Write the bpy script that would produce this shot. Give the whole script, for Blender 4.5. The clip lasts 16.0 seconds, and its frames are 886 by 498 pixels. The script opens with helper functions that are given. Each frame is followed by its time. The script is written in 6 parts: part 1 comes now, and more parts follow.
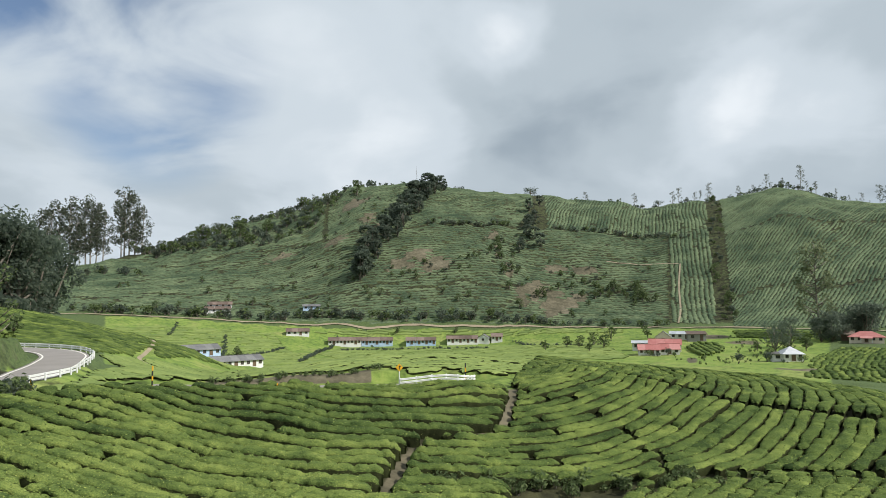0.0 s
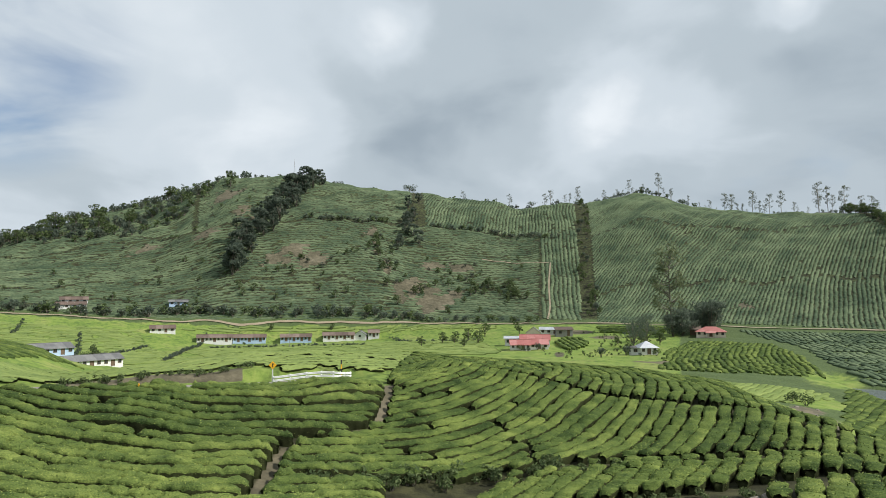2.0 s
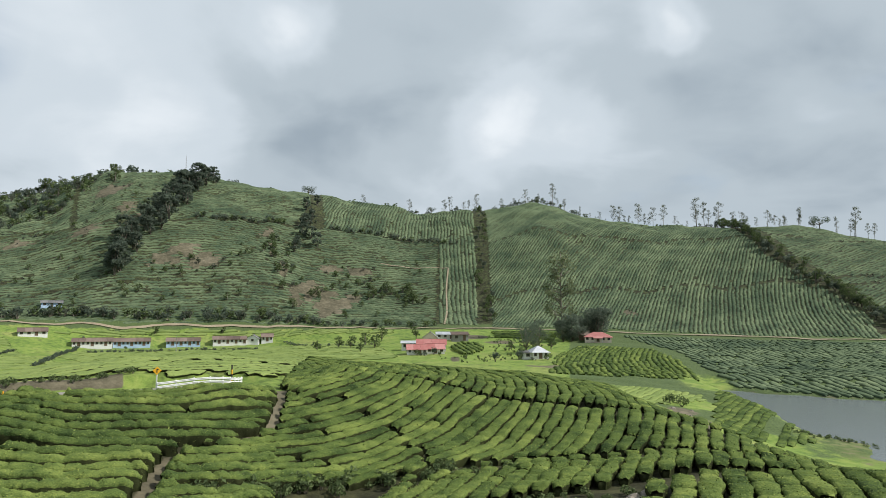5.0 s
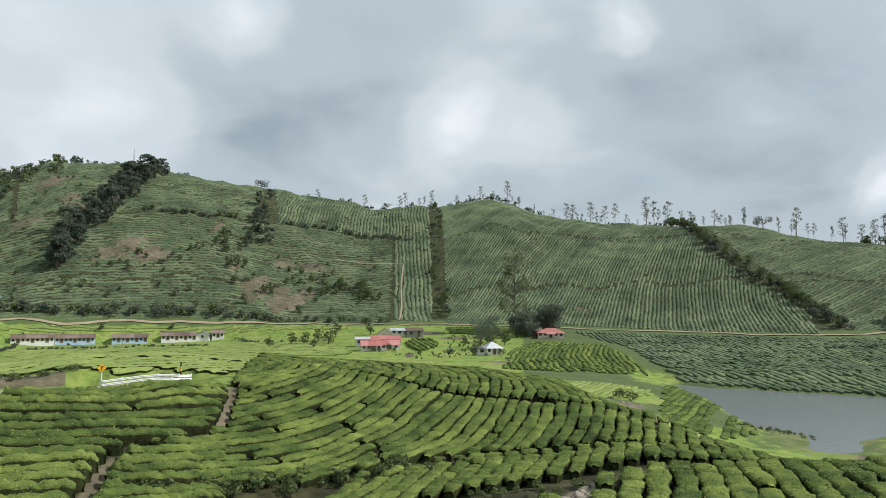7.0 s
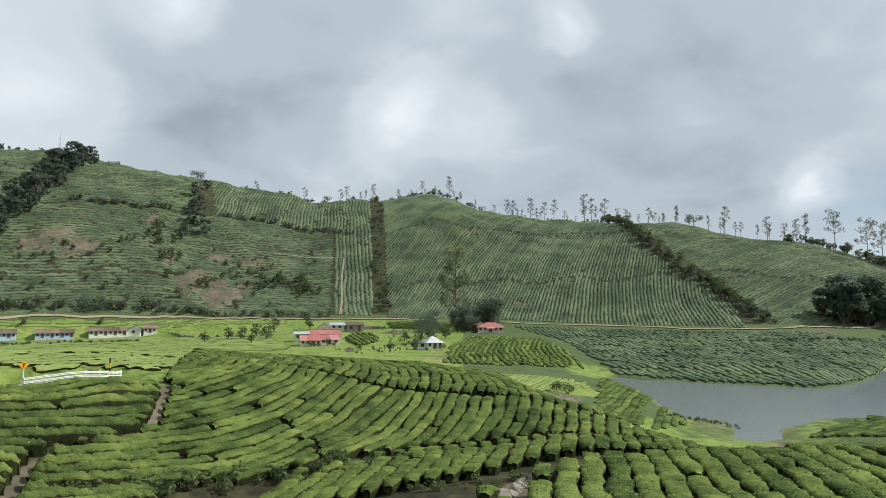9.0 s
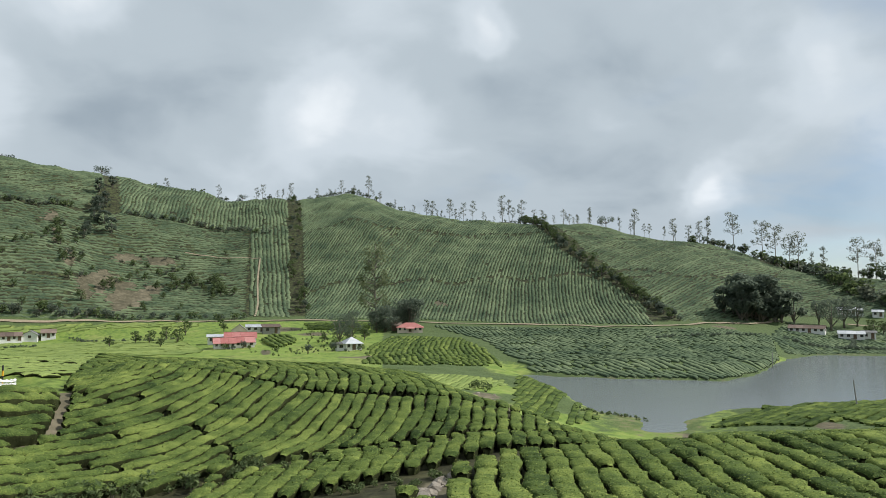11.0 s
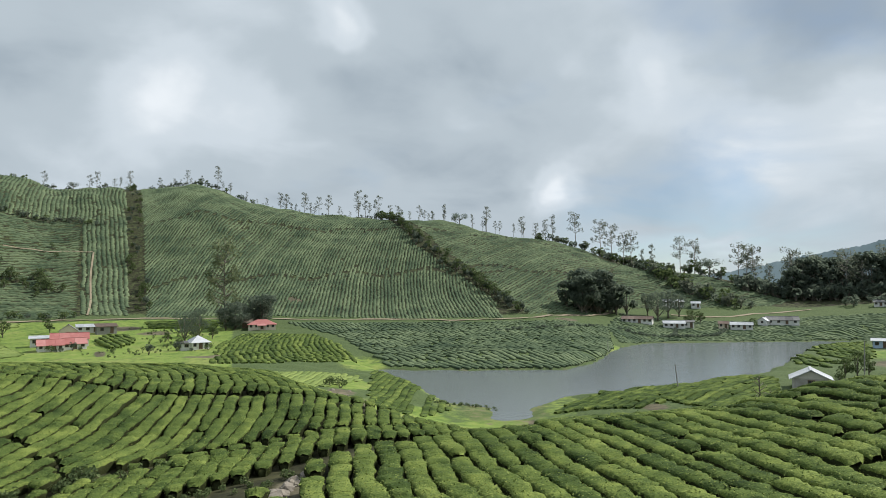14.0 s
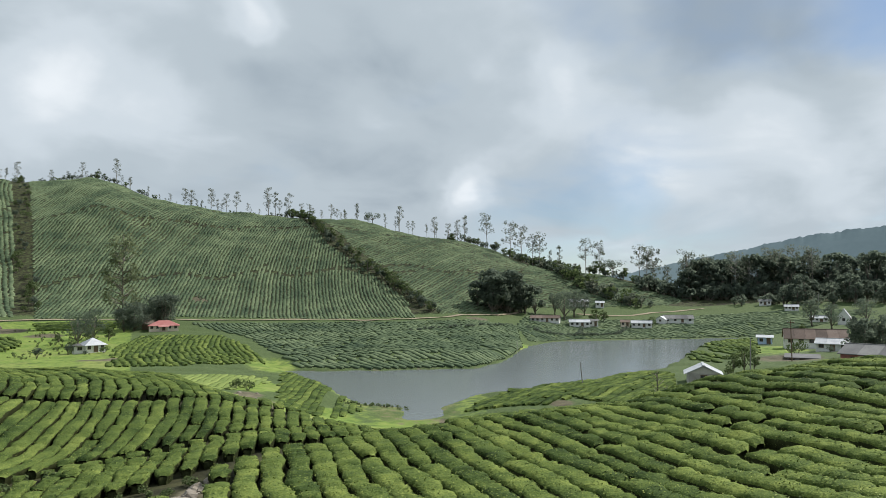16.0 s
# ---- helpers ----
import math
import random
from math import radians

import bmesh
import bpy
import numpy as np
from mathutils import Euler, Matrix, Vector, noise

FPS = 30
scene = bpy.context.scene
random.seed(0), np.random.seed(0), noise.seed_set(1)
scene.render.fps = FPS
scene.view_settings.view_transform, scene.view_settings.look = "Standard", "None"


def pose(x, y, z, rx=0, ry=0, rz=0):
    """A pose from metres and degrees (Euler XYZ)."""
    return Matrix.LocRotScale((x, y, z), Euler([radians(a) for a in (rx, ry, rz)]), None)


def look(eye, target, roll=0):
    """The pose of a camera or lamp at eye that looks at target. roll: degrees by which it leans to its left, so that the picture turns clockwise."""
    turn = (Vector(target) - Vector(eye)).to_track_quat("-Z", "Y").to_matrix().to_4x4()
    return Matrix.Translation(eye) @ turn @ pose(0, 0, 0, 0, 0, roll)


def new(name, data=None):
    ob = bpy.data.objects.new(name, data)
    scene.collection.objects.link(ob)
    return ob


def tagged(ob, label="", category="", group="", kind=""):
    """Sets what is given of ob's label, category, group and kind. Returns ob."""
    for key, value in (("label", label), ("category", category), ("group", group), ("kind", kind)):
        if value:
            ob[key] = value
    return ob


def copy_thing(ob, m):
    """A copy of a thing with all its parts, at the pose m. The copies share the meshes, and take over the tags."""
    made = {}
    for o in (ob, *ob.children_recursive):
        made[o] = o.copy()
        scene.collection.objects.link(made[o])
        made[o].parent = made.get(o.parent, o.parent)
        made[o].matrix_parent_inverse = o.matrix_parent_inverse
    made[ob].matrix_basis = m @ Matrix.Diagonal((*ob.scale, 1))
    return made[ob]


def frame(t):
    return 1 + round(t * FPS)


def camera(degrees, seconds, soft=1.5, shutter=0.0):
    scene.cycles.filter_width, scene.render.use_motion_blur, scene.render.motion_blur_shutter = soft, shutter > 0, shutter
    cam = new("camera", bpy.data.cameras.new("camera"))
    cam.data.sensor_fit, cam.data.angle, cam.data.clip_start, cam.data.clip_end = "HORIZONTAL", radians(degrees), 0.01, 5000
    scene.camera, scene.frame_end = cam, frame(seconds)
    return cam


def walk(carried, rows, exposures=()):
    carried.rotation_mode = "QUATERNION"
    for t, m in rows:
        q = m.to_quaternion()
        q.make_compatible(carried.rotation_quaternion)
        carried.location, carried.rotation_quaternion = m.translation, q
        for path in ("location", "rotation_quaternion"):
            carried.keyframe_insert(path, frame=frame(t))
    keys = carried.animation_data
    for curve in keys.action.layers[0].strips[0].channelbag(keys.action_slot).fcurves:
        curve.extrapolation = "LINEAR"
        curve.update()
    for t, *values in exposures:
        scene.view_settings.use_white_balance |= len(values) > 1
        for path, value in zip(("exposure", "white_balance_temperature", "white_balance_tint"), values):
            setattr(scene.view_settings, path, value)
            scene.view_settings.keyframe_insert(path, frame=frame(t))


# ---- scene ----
cam = camera(67.1, 16.0, soft=0.9)
EYE = 18.0  # above the lake; the lookout is a roadside 1.6 m below
PATH = [
    (0.0, 0.00, 4.75, 0.50),
    (0.5, -2.28, 4.41, 0.45),
    (1.0, -4.74, 4.17, 0.64),
    (1.5, -7.86, 4.37, 0.49),
    (2.0, -10.44, 4.37, 0.26),
    (2.5, -13.06, 4.50, -0.19),
    (3.0, -14.62, 4.66, -0.13),
    (3.5, -15.97, 4.81, -0.19),
    (4.0, -17.20, 4.90, -0.26),
    (6.5, -21.93, 4.44, -0.48),
    (7.0, -23.02, 4.46, -0.49),
    (7.5, -24.01, 4.47, -0.48),
    (8.0, -25.23, 4.39, -0.49),
    (8.5, -26.56, 4.24, -0.55),
    (9.0, -28.07, 4.04, -0.61),
    (11.5, -36.89, 4.14, -0.09),
    (12.0, -38.88, 4.12, -0.02),
    (12.5, -40.74, 4.11, 0.09),
    (13.0, -42.79, 4.09, 0.32),
    (13.5, -44.89, 3.96, 0.31),
    (14.0, -47.24, 3.70, 0.19),
    (14.5, -49.43, 3.52, 0.10),
    (15.0, -51.33, 3.49, 0.07),
    (15.5, -52.86, 3.60, 0.04),
    (16.0, -54.73, 3.66, 0.16),
]
walk(cam, [(t, pose(0, 0, EYE, 90 + pitch, roll, yaw)) for t, yaw, pitch, roll in PATH])

# ---------------------------------------------------------------- sky and light
SUN_EL, SUN_AZ = 44.0, 112.0
world = bpy.data.worlds.new("sky")
scene.world = world
world.use_nodes = True


def build_sky(tree):
    """Broken cloud over a blue sky; the cloud lies on a flat sheet overhead, so that it closes up towards the horizon."""
    tree.nodes.clear()

    def node(kind, **inputs):
        n = tree.nodes.new(kind)
        for k, v in inputs.items():
            n.inputs[k.replace("_", " ")].default_value = v
        return n

    def join(a, b):
        tree.links.new(a, b)

    def math_node(op, a, b=0.0):
        n = tree.nodes.new("ShaderNodeMath")
        n.operation = op
        for i, v in enumerate((a, b)):
            if isinstance(v, (int, float)):
                n.inputs[i].default_value = v
            else:
                join(v, n.inputs[i])
        return n.outputs[0]

    def ramp(value, stops):
        n = tree.nodes.new("ShaderNodeValToRGB")
        n.color_ramp.interpolation = "EASE"
        while len(n.color_ramp.elements) < len(stops):
            n.color_ramp.elements.new(0.5)
        for e, (p, c) in zip(n.color_ramp.elements, stops):
            e.position, e.color = p, (*c, 1)
        join(value, n.inputs[0])
        return n.outputs[0]

    way = node("ShaderNodeTexCoord").outputs["Generated"]
    xyz = node("ShaderNodeSeparateXYZ")
    join(way, xyz.inputs[0])
    up = math_node("ADD", math_node("MAXIMUM", xyz.outputs[2], 0.0), 0.28)
    flat = node("ShaderNodeCombineXYZ")
    join(math_node("DIVIDE", xyz.outputs[0], up), flat.inputs[0])
    join(math_node("DIVIDE", xyz.outputs[1], up), flat.inputs[1])
    big = node("ShaderNodeTexNoise", Scale=0.85, Detail=7.0, Roughness=0.5, Distortion=0.35)
    join(flat.outputs[0], big.inputs["Vector"])
    shift = node("ShaderNodeVectorMath")
    shift.inputs[1].default_value = (CLOUD_X, CLOUD_Y, 3.0)
    join(flat.outputs[0], shift.inputs[0])
    gaps = node("ShaderNodeTexNoise", Scale=0.55, Detail=6.0, Roughness=0.5, Distortion=0.2)
    join(shift.outputs[0], gaps.inputs["Vector"])
    puffs = node("ShaderNodeTexNoise", Scale=2.4, Detail=6.0, Roughness=0.46, Distortion=0.5)
    join(shift.outputs[0], puffs.inputs["Vector"])
    depth = math_node("ADD", math_node("MULTIPLY", big.outputs[0], 0.62), math_node("MULTIPLY", puffs.outputs[0], 0.38))
    depth = math_node("ADD", math_node("MULTIPLY", depth, 0.55), 0.228)
    warp = node("ShaderNodeTexNoise", Scale=3.2, Detail=5.0, Roughness=0.55)
    join(way, warp.inputs["Vector"])
    bent = node("ShaderNodeVectorMath")
    bent.operation = "MULTIPLY_ADD"
    bent.inputs[1].default_value = (0.2, 0.2, 0.2)
    join(warp.outputs["Color"], bent.inputs[0])
    level = node("ShaderNodeVectorMath")
    level.operation = "ADD"
    level.inputs[1].default_value = (-0.1, -0.1, -0.1)
    join(way, level.inputs[0])
    join(level.outputs[0], bent.inputs[2])
    for az, el, wide, gain in CLOUDS:
        bank = node("ShaderNodeVectorMath")
        bank.operation = "DISTANCE"
        bank.inputs[1].default_value = (math.sin(radians(az)) * math.cos(radians(el)), math.cos(radians(az)) * math.cos(radians(el)), math.sin(radians(el)))
        join(bent.outputs[0], bank.inputs[0])
        near = math_node("POWER", math_node("DIVIDE", bank.outputs["Value"], radians(wide)), 2.0)
        depth = math_node("ADD", depth, math_node("MULTIPLY", math_node("EXPONENT", math_node("MULTIPLY", near, -1.0)), 1.3 * gain))
    cloud = ramp(depth, [(0.36, (3.4, 4.1, 4.75)), (0.46, (4.9, 5.65, 6.25)), (0.54, (6.3, 7.05, 7.7)), (0.63, (8.4, 8.95, 9.45))])
    open_sky = ramp(gaps.outputs[0], [(0.34, (0.8, 0.8, 0.8)), (0.44, (0, 0, 0))])
    for az, el, wide, narrow, gain in ((-24, 18.5, 0.984, 0.999, 1.5), (-33, 25, 0.98, 0.999, 1.5), (68, 3, 0.972, 0.997, 0.7)):
        lobe = node("ShaderNodeVectorMath")
        lobe.operation = "DOT_PRODUCT"
        lobe.inputs[1].default_value = (math.sin(radians(az)) * math.cos(radians(el)), math.cos(radians(az)) * math.cos(radians(el)), math.sin(radians(el)))
        join(way, lobe.inputs[0])
        rift = math_node("MULTIPLY", ramp(lobe.outputs["Value"], [(wide, (0, 0, 0)), (narrow, (1, 1, 1))]), ramp(puffs.outputs[0], [(0.36, (0.8, 0.8, 0.8)), (0.66, (0, 0, 0))]))
        open_sky = math_node("MAXIMUM", open_sky, math_node("MINIMUM", math_node("MULTIPLY", rift, gain), 1.0))
    sky = tree.nodes.new("ShaderNodeTexSky")
    sky.sky_type, sky.sun_disc = "NISHITA", False
    sky.dust_density, sky.ozone_density = 0.1, 4.0
    sky.sun_elevation, sky.sun_rotation = radians(SUN_EL), radians(SUN_AZ)
    mix = tree.nodes.new("ShaderNodeMix")
    mix.data_type = "RGBA"
    join(math_node("MULTIPLY", open_sky, 0.9), mix.inputs["Factor"])
    join(cloud, mix.inputs[6])
    join(sky.outputs[0], mix.inputs[7])
    back = node("ShaderNodeBackground", Strength=0.1)
    join(mix.outputs[2], back.inputs[0])
    join(back.outputs[0], node("ShaderNodeOutputWorld").inputs[0])


CLOUD_X, CLOUD_Y = 1.3, 0.4
# banks of cloud: azimuth, elevation, half width in degrees, brighter (+) or darker (-)
CLOUDS = [(7, 23, 3.6, 0.11), (19, 20, 8.2, -0.07), (8, 14, 5.3, -0.05), (24, 13, 6.3, -0.04), (25, 17, 3.9, 0.04), (-6, 17, 7.3, 0.05), (-28, 9, 7.3, 0.03), (-16, 21, 5.8, 0.03), (38, 22, 2.7, 0.12), (26, 16, 5.3, 0.09), (17, 11, 5.8, 0.03), (5, 18, 7.3, -0.06), (50, 21, 7.3, -0.07), (37, 19, 3.4, -0.05), (57, 9, 2.9, 0.09), (49, 15, 3.4, 0.05), (47, 10, 7.3, -0.03), (-1, 13, 4.4, 0.03), (25, 12, 5.3, 0.06), (32, 13, 4.4, 0.05), (64, 18, 2.9, 0.08), (53, 19, 6.8, -0.025), (72, 11, 5.3, 0.08), (80, 13, 3.4, 0.06), (57, 9, 2.2, 0.08), (85, 8, 3.4, 0.06), (80, 20, 9.2, -0.08), (52, 10, 5.3, -0.025), (65, 7, 5.8, -0.06), (86, 11, 2.9, -0.05), (86, 16, 4.4, -0.04), (46, 21, 4.4, 0.03)]
build_sky(world.node_tree)

sun = new("sun", bpy.data.lights.new("sun", "SUN"))
sun.data.energy, sun.data.angle, sun.data.color = 5.0, radians(3), (1.0, 0.965, 0.91)
sun.matrix_world = look((0, 0, 0), (-math.sin(radians(SUN_AZ)), -math.cos(radians(SUN_AZ)), -math.tan(radians(SUN_EL))))

# ---------------------------------------------------------------- lie of the land
# Plan in polar terms round the lookout: azimuth in degrees (0 = +y, clockwise), distance and height in metres. The lake lies at z = 0.
TOE = [(-75, 26, 12.5), (-45, 28, 11.2), (-33, 29, 10.2), (-20, 33, 8.3), (-5, 36, 7.6), (5, 39, 6.8), (12, 40, 6.2), (20, 40.5, 6.6), (30, 37, 7.6), (38, 34, 8.0), (50, 31, 8.3), (60, 30, 8.6), (75, 29, 9.2), (88, 28, 10.4), (115, 28, 12.5)]
BENCH = [(-75, 43, 14), (-33, 42, 10.7), (-20, 42, 9.2), (-5, 42, 8.2), (5, 49, 8.4), (12, 46, 7.0), (24, 47, 7.0), (33, 46, 7.3), (38, 42, 7.8), (44, 41, 7.9), (50, 44, 8.0), (60, 46, 8.5), (70, 48, 9.5), (75, 50, 10.8), (82, 52, 12.0), (88, 53, 12.8), (115, 54, 15.5)]
CREST = [(-75, 56, 15), (-33, 55, 11.8), (-22, 55, 11.65), (-13, 55, 11.3), (-5, 55, 10.9), (2, 56, 11.05), (6, 59, 10.4), (10, 65, 11.3), (16, 65, 10.8), (20, 64, 10.3), (24, 64, 9.85), (29, 63, 9.5), (33, 62, 9.2), (38, 61, 8.3), (41, 59, 8.0), (44, 57, 7.0), (50, 54, 6.2), (60, 62, 5), (75, 66, 6.0), (88, 70, 8.8), (115, 70, 13)]
BACK = [(-75, 82, 14), (-33, 80, 12.2), (-26, 80, 11.4), (-20, 76, 10.2), (-15, 76, 10.7), (-10, 76, 11.4), (-2, 78, 12.0), (5, 80, 11.2), (9, 84, 10.7), (12.5, 84, 10.2), (20, 84, 9.6), (25, 84, 9.1), (29.5, 84, 8.6), (33.5, 82, 8.0), (36.5, 79, 5.8), (38.5, 77, 4.8), (44, 73, 3.5), (50, 72, 2.0), (60, 82, 1.6), (66, 92, 2.0), (75, 95, 3.6), (88, 92, 7), (115, 92, 10)]
DIP = [(-75, 125, 15), (-33, 120, 12.4), (-28, 118, 12.0), (-24, 122, 9), (-20, 130, 6), (-10, 130, 4.5), (0, 130, 4), (10, 120, 4.2), (20, 115, 4.0), (30, 114, 3.8), (38, 112, 3.4), (44, 109, 1.8), (48, 106, 0.9), (54, 99, 0.5), (58, 104, 1.7), (66, 113, 2.6), (75, 116, 4.0), (88, 130, 6), (115, 130, 9)]
MEADOW = [(-75, 170, 23), (-33, 160, 18), (-28, 160, 14.4), (-24, 158, 11.2), (-21, 155, 9), (-18, 160, 4.2), (-15, 170, 0.6), (-5, 200, 0.6), (5, 200, 1.6), (18, 205, 2.2), (26, 195, 2.5), (34, 180, 3.0), (42, 175, 2.2), (50, 175, 1.6), (58, 185, 1.6), (62, 230, 0.8), (66, 255, 1), (75, 272, 1.0), (88, 235, 5), (115, 225, 10)]
TERRACE = [(-75, 240, 26), (-33, 235, 9), (-24, 240, 1.8), (-15, 250, 0.4), (-8, 286, 0.5), (-5, 285, 0.4), (5, 285, 0.9), (10, 262, 2.4), (18, 235, 3.6), (26, 240, 4), (34, 240, 4.3), (42, 225, 4.5), (50, 220, 4.5), (58, 240, 4.5), (66, 292, 3.9), (75, 300, 3.9), (88, 290, 6), (115, 290, 11)]
FOOT = [(-75, 340, 26), (-33, 340, 16.5), (-28.8, 335, 15.5), (-22, 325, 13.3), (-15.7, 315, 10.4), (-8, 305, 8.5), (5, 300, 7.9), (15, 295, 7.5), (26, 285, 8), (34, 275, 7.5), (42, 265, 6.9), (50, 262, 7), (57, 275, 8), (64, 322, 8.4), (75, 345, 9.5), (88, 345, 13), (115, 345, 20)]
RIDGE = [(-75, 480, 55), (-40, 480, 40), (-29.3, 480, 41), (-26.3, 500, 49), (-23, 520, 56.6), (-17.6, 560, 79), (-12.2, 565, 94.6), (-8.9, 565, 109), (-6.5, 565, 116), (-2.1, 565, 119), (3.8, 560, 110), (10.5, 540, 100), (16.5, 520, 88.4), (21.8, 505, 87), (25.1, 500, 90.3), (28.6, 495, 90), (33.8, 480, 73.7), (36.2, 470, 69.5), (42.5, 460, 67.5), (46.7, 450, 65.3), (51.4, 440, 56), (56.6, 430, 49), (62.1, 420, 34.7), (68.8, 405, 25.4), (74.6, 395, 15), (88, 420, 18), (115, 480, 40)]
FAR = [(-75, 900, 10), (-20, 900, 10), (30, 850, 0), (60, 800, -20), (72, 800, -20), (88, 800, -10), (115, 900, 20)]
PEAK = [(-75, 1700, -60), (115, 1700, -60)]
RIM = [(-75, 2600, -30), (115, 2600, -30)]
SHORE_SOUTH = [(39, 175), (41, 154), (44, 136), (47, 114), (49, 109), (52, 107), (54.5, 107), (56, 114), (60, 122), (66, 130), (72, 142), (74, 160), (76, 235), (78.5, 262), (80, 300)]
SHORE_NORTH = [(39, 160), (42, 157), (50, 153), (58, 158), (60.5, 178), (61.5, 215), (64, 242), (70, 255), (76, 272), (79, 284), (80, 290)]

AZ = np.arange(-180, 180.01, 0.25)


def along(line, column, soft=4):
    """A line of the plan, evened out, at each azimuth of AZ."""
    values = np.interp(AZ, [p[0] for p in line], [p[column] for p in line])
    k = np.exp(-0.5 * (np.arange(-3 * soft, 3 * soft + 1) / soft) ** 2)
    return np.convolve(np.pad(values, 3 * soft, mode="edge"), k / k.sum(), mode="valid")


SCARP = [(-75, 9, 12.6), (115, 9, 12.0)]
LINES = [SCARP, TOE, BENCH, CREST, BACK, DIP, MEADOW, TERRACE, FOOT, RIDGE, FAR, PEAK, RIM]
KR = np.array([0 * AZ, 0 * AZ + 2.6] + [along(l, 1) for l in LINES] + [0 * AZ + 6000])
KZ = np.array([0 * AZ + 16.4, 0 * AZ + 16.4] + [along(l, 2, 3 if l is RIDGE else 4) for l in LINES] + [0 * AZ - 40])
SEC = np.diff(KZ, axis=0) / np.diff(KR, axis=0)
TAN = np.zeros_like(KZ)
TAN[1:-1] = np.where(SEC[1:] * SEC[:-1] > 0, 2 * SEC[1:] * SEC[:-1] / (SEC[1:] + SEC[:-1] + 1e-12 * np.sign(SEC[1:])), 0)
FOOT_R, RIDGE_R = along(FOOT, 1), along(RIDGE, 1)
SOUTH, NORTH = along(SHORE_SOUTH, 1, 2), along(SHORE_NORTH, 1, 2)


def waves(x, y, size, seed):
    """Smooth noise, about -1 to 1, as a sum of crossing waves."""
    rng = np.random.RandomState(seed)
    total = 0
    for _ in range(6):
        a, p, k = rng.uniform(0, 2 * np.pi), rng.uniform(0, 2 * np.pi), 2 * np.pi / size * rng.uniform(0.6, 1.5)
        total = total + np.sin(k * (x * np.cos(a) + y * np.sin(a)) + p)
    return total / 3


def polar(x, y):
    return np.degrees(np.arctan2(x, y)), np.hypot(x, y)


def at_az(table, az):
    """A row of a table over AZ, read at any azimuth."""
    return np.interp(az, AZ, table)


ROAD_LINE = [(-160, 78), (-110, 89), (-80, 92), (-62, 90.5), (-51, 86), (-44.5, 79), (-40.2, 70.5), (-36.5, 61), (-34.5, 54), (-38, 45), (-44, 34), (-40, 18), (-22, 4), (0, -6), (30, -14)]
LOWER_ROAD_LINE = [(-26, 59), (-18, 59.5), (-9, 61), (-3, 62), (1, 63.4)]


def smooth_line(points, step=1.0):
    """A curve through the points of a plan line, at even steps."""
    p = np.array([(2 * points[0][0] - points[1][0], 2 * points[0][1] - points[1][1])] + list(points) + [(2 * points[-1][0] - points[-2][0], 2 * points[-1][1] - points[-2][1])], float)
    out = []
    for a, b, c, d in zip(p[:-3], p[1:-2], p[2:-1], p[3:]):
        t = np.linspace(0, 1, max(2, int(np.hypot(*(c - b)) / step)), endpoint=False)[:, None]
        out.append(0.5 * (2 * b + (c - a) * t + (2 * a - 5 * b + 4 * c - d) * t ** 2 + (3 * b - a - 3 * c + d) * t ** 3))
    return np.vstack(out + [p[-2:-1]])


ROAD = smooth_line(ROAD_LINE, 1.5)
ROAD_Z = np.interp(np.cumsum(np.hypot(*np.gradient(ROAD, axis=0).T)), [0, 110, 135, 160, 185, 230, 300], [13.6, 12.6, 12.3, 12.2, 13.2, 16.2, 16.3])
LOWER_ROAD = smooth_line(LOWER_ROAD_LINE, 1.5)
LOWER_Z = np.interp(LOWER_ROAD[:, 0], [-26, -18, -8, -2, 7], [11.0, 10.7, 10.5, 10.5, 10.9])


def near_line(x, y, line):
    """Distance to a plan line and the number of its nearest point."""
    d = np.hypot(x[:, None] - line[None, :, 0], y[:, None] - line[None, :, 1])
    k = d.argmin(axis=1)
    return d[np.arange(len(x)), k], k


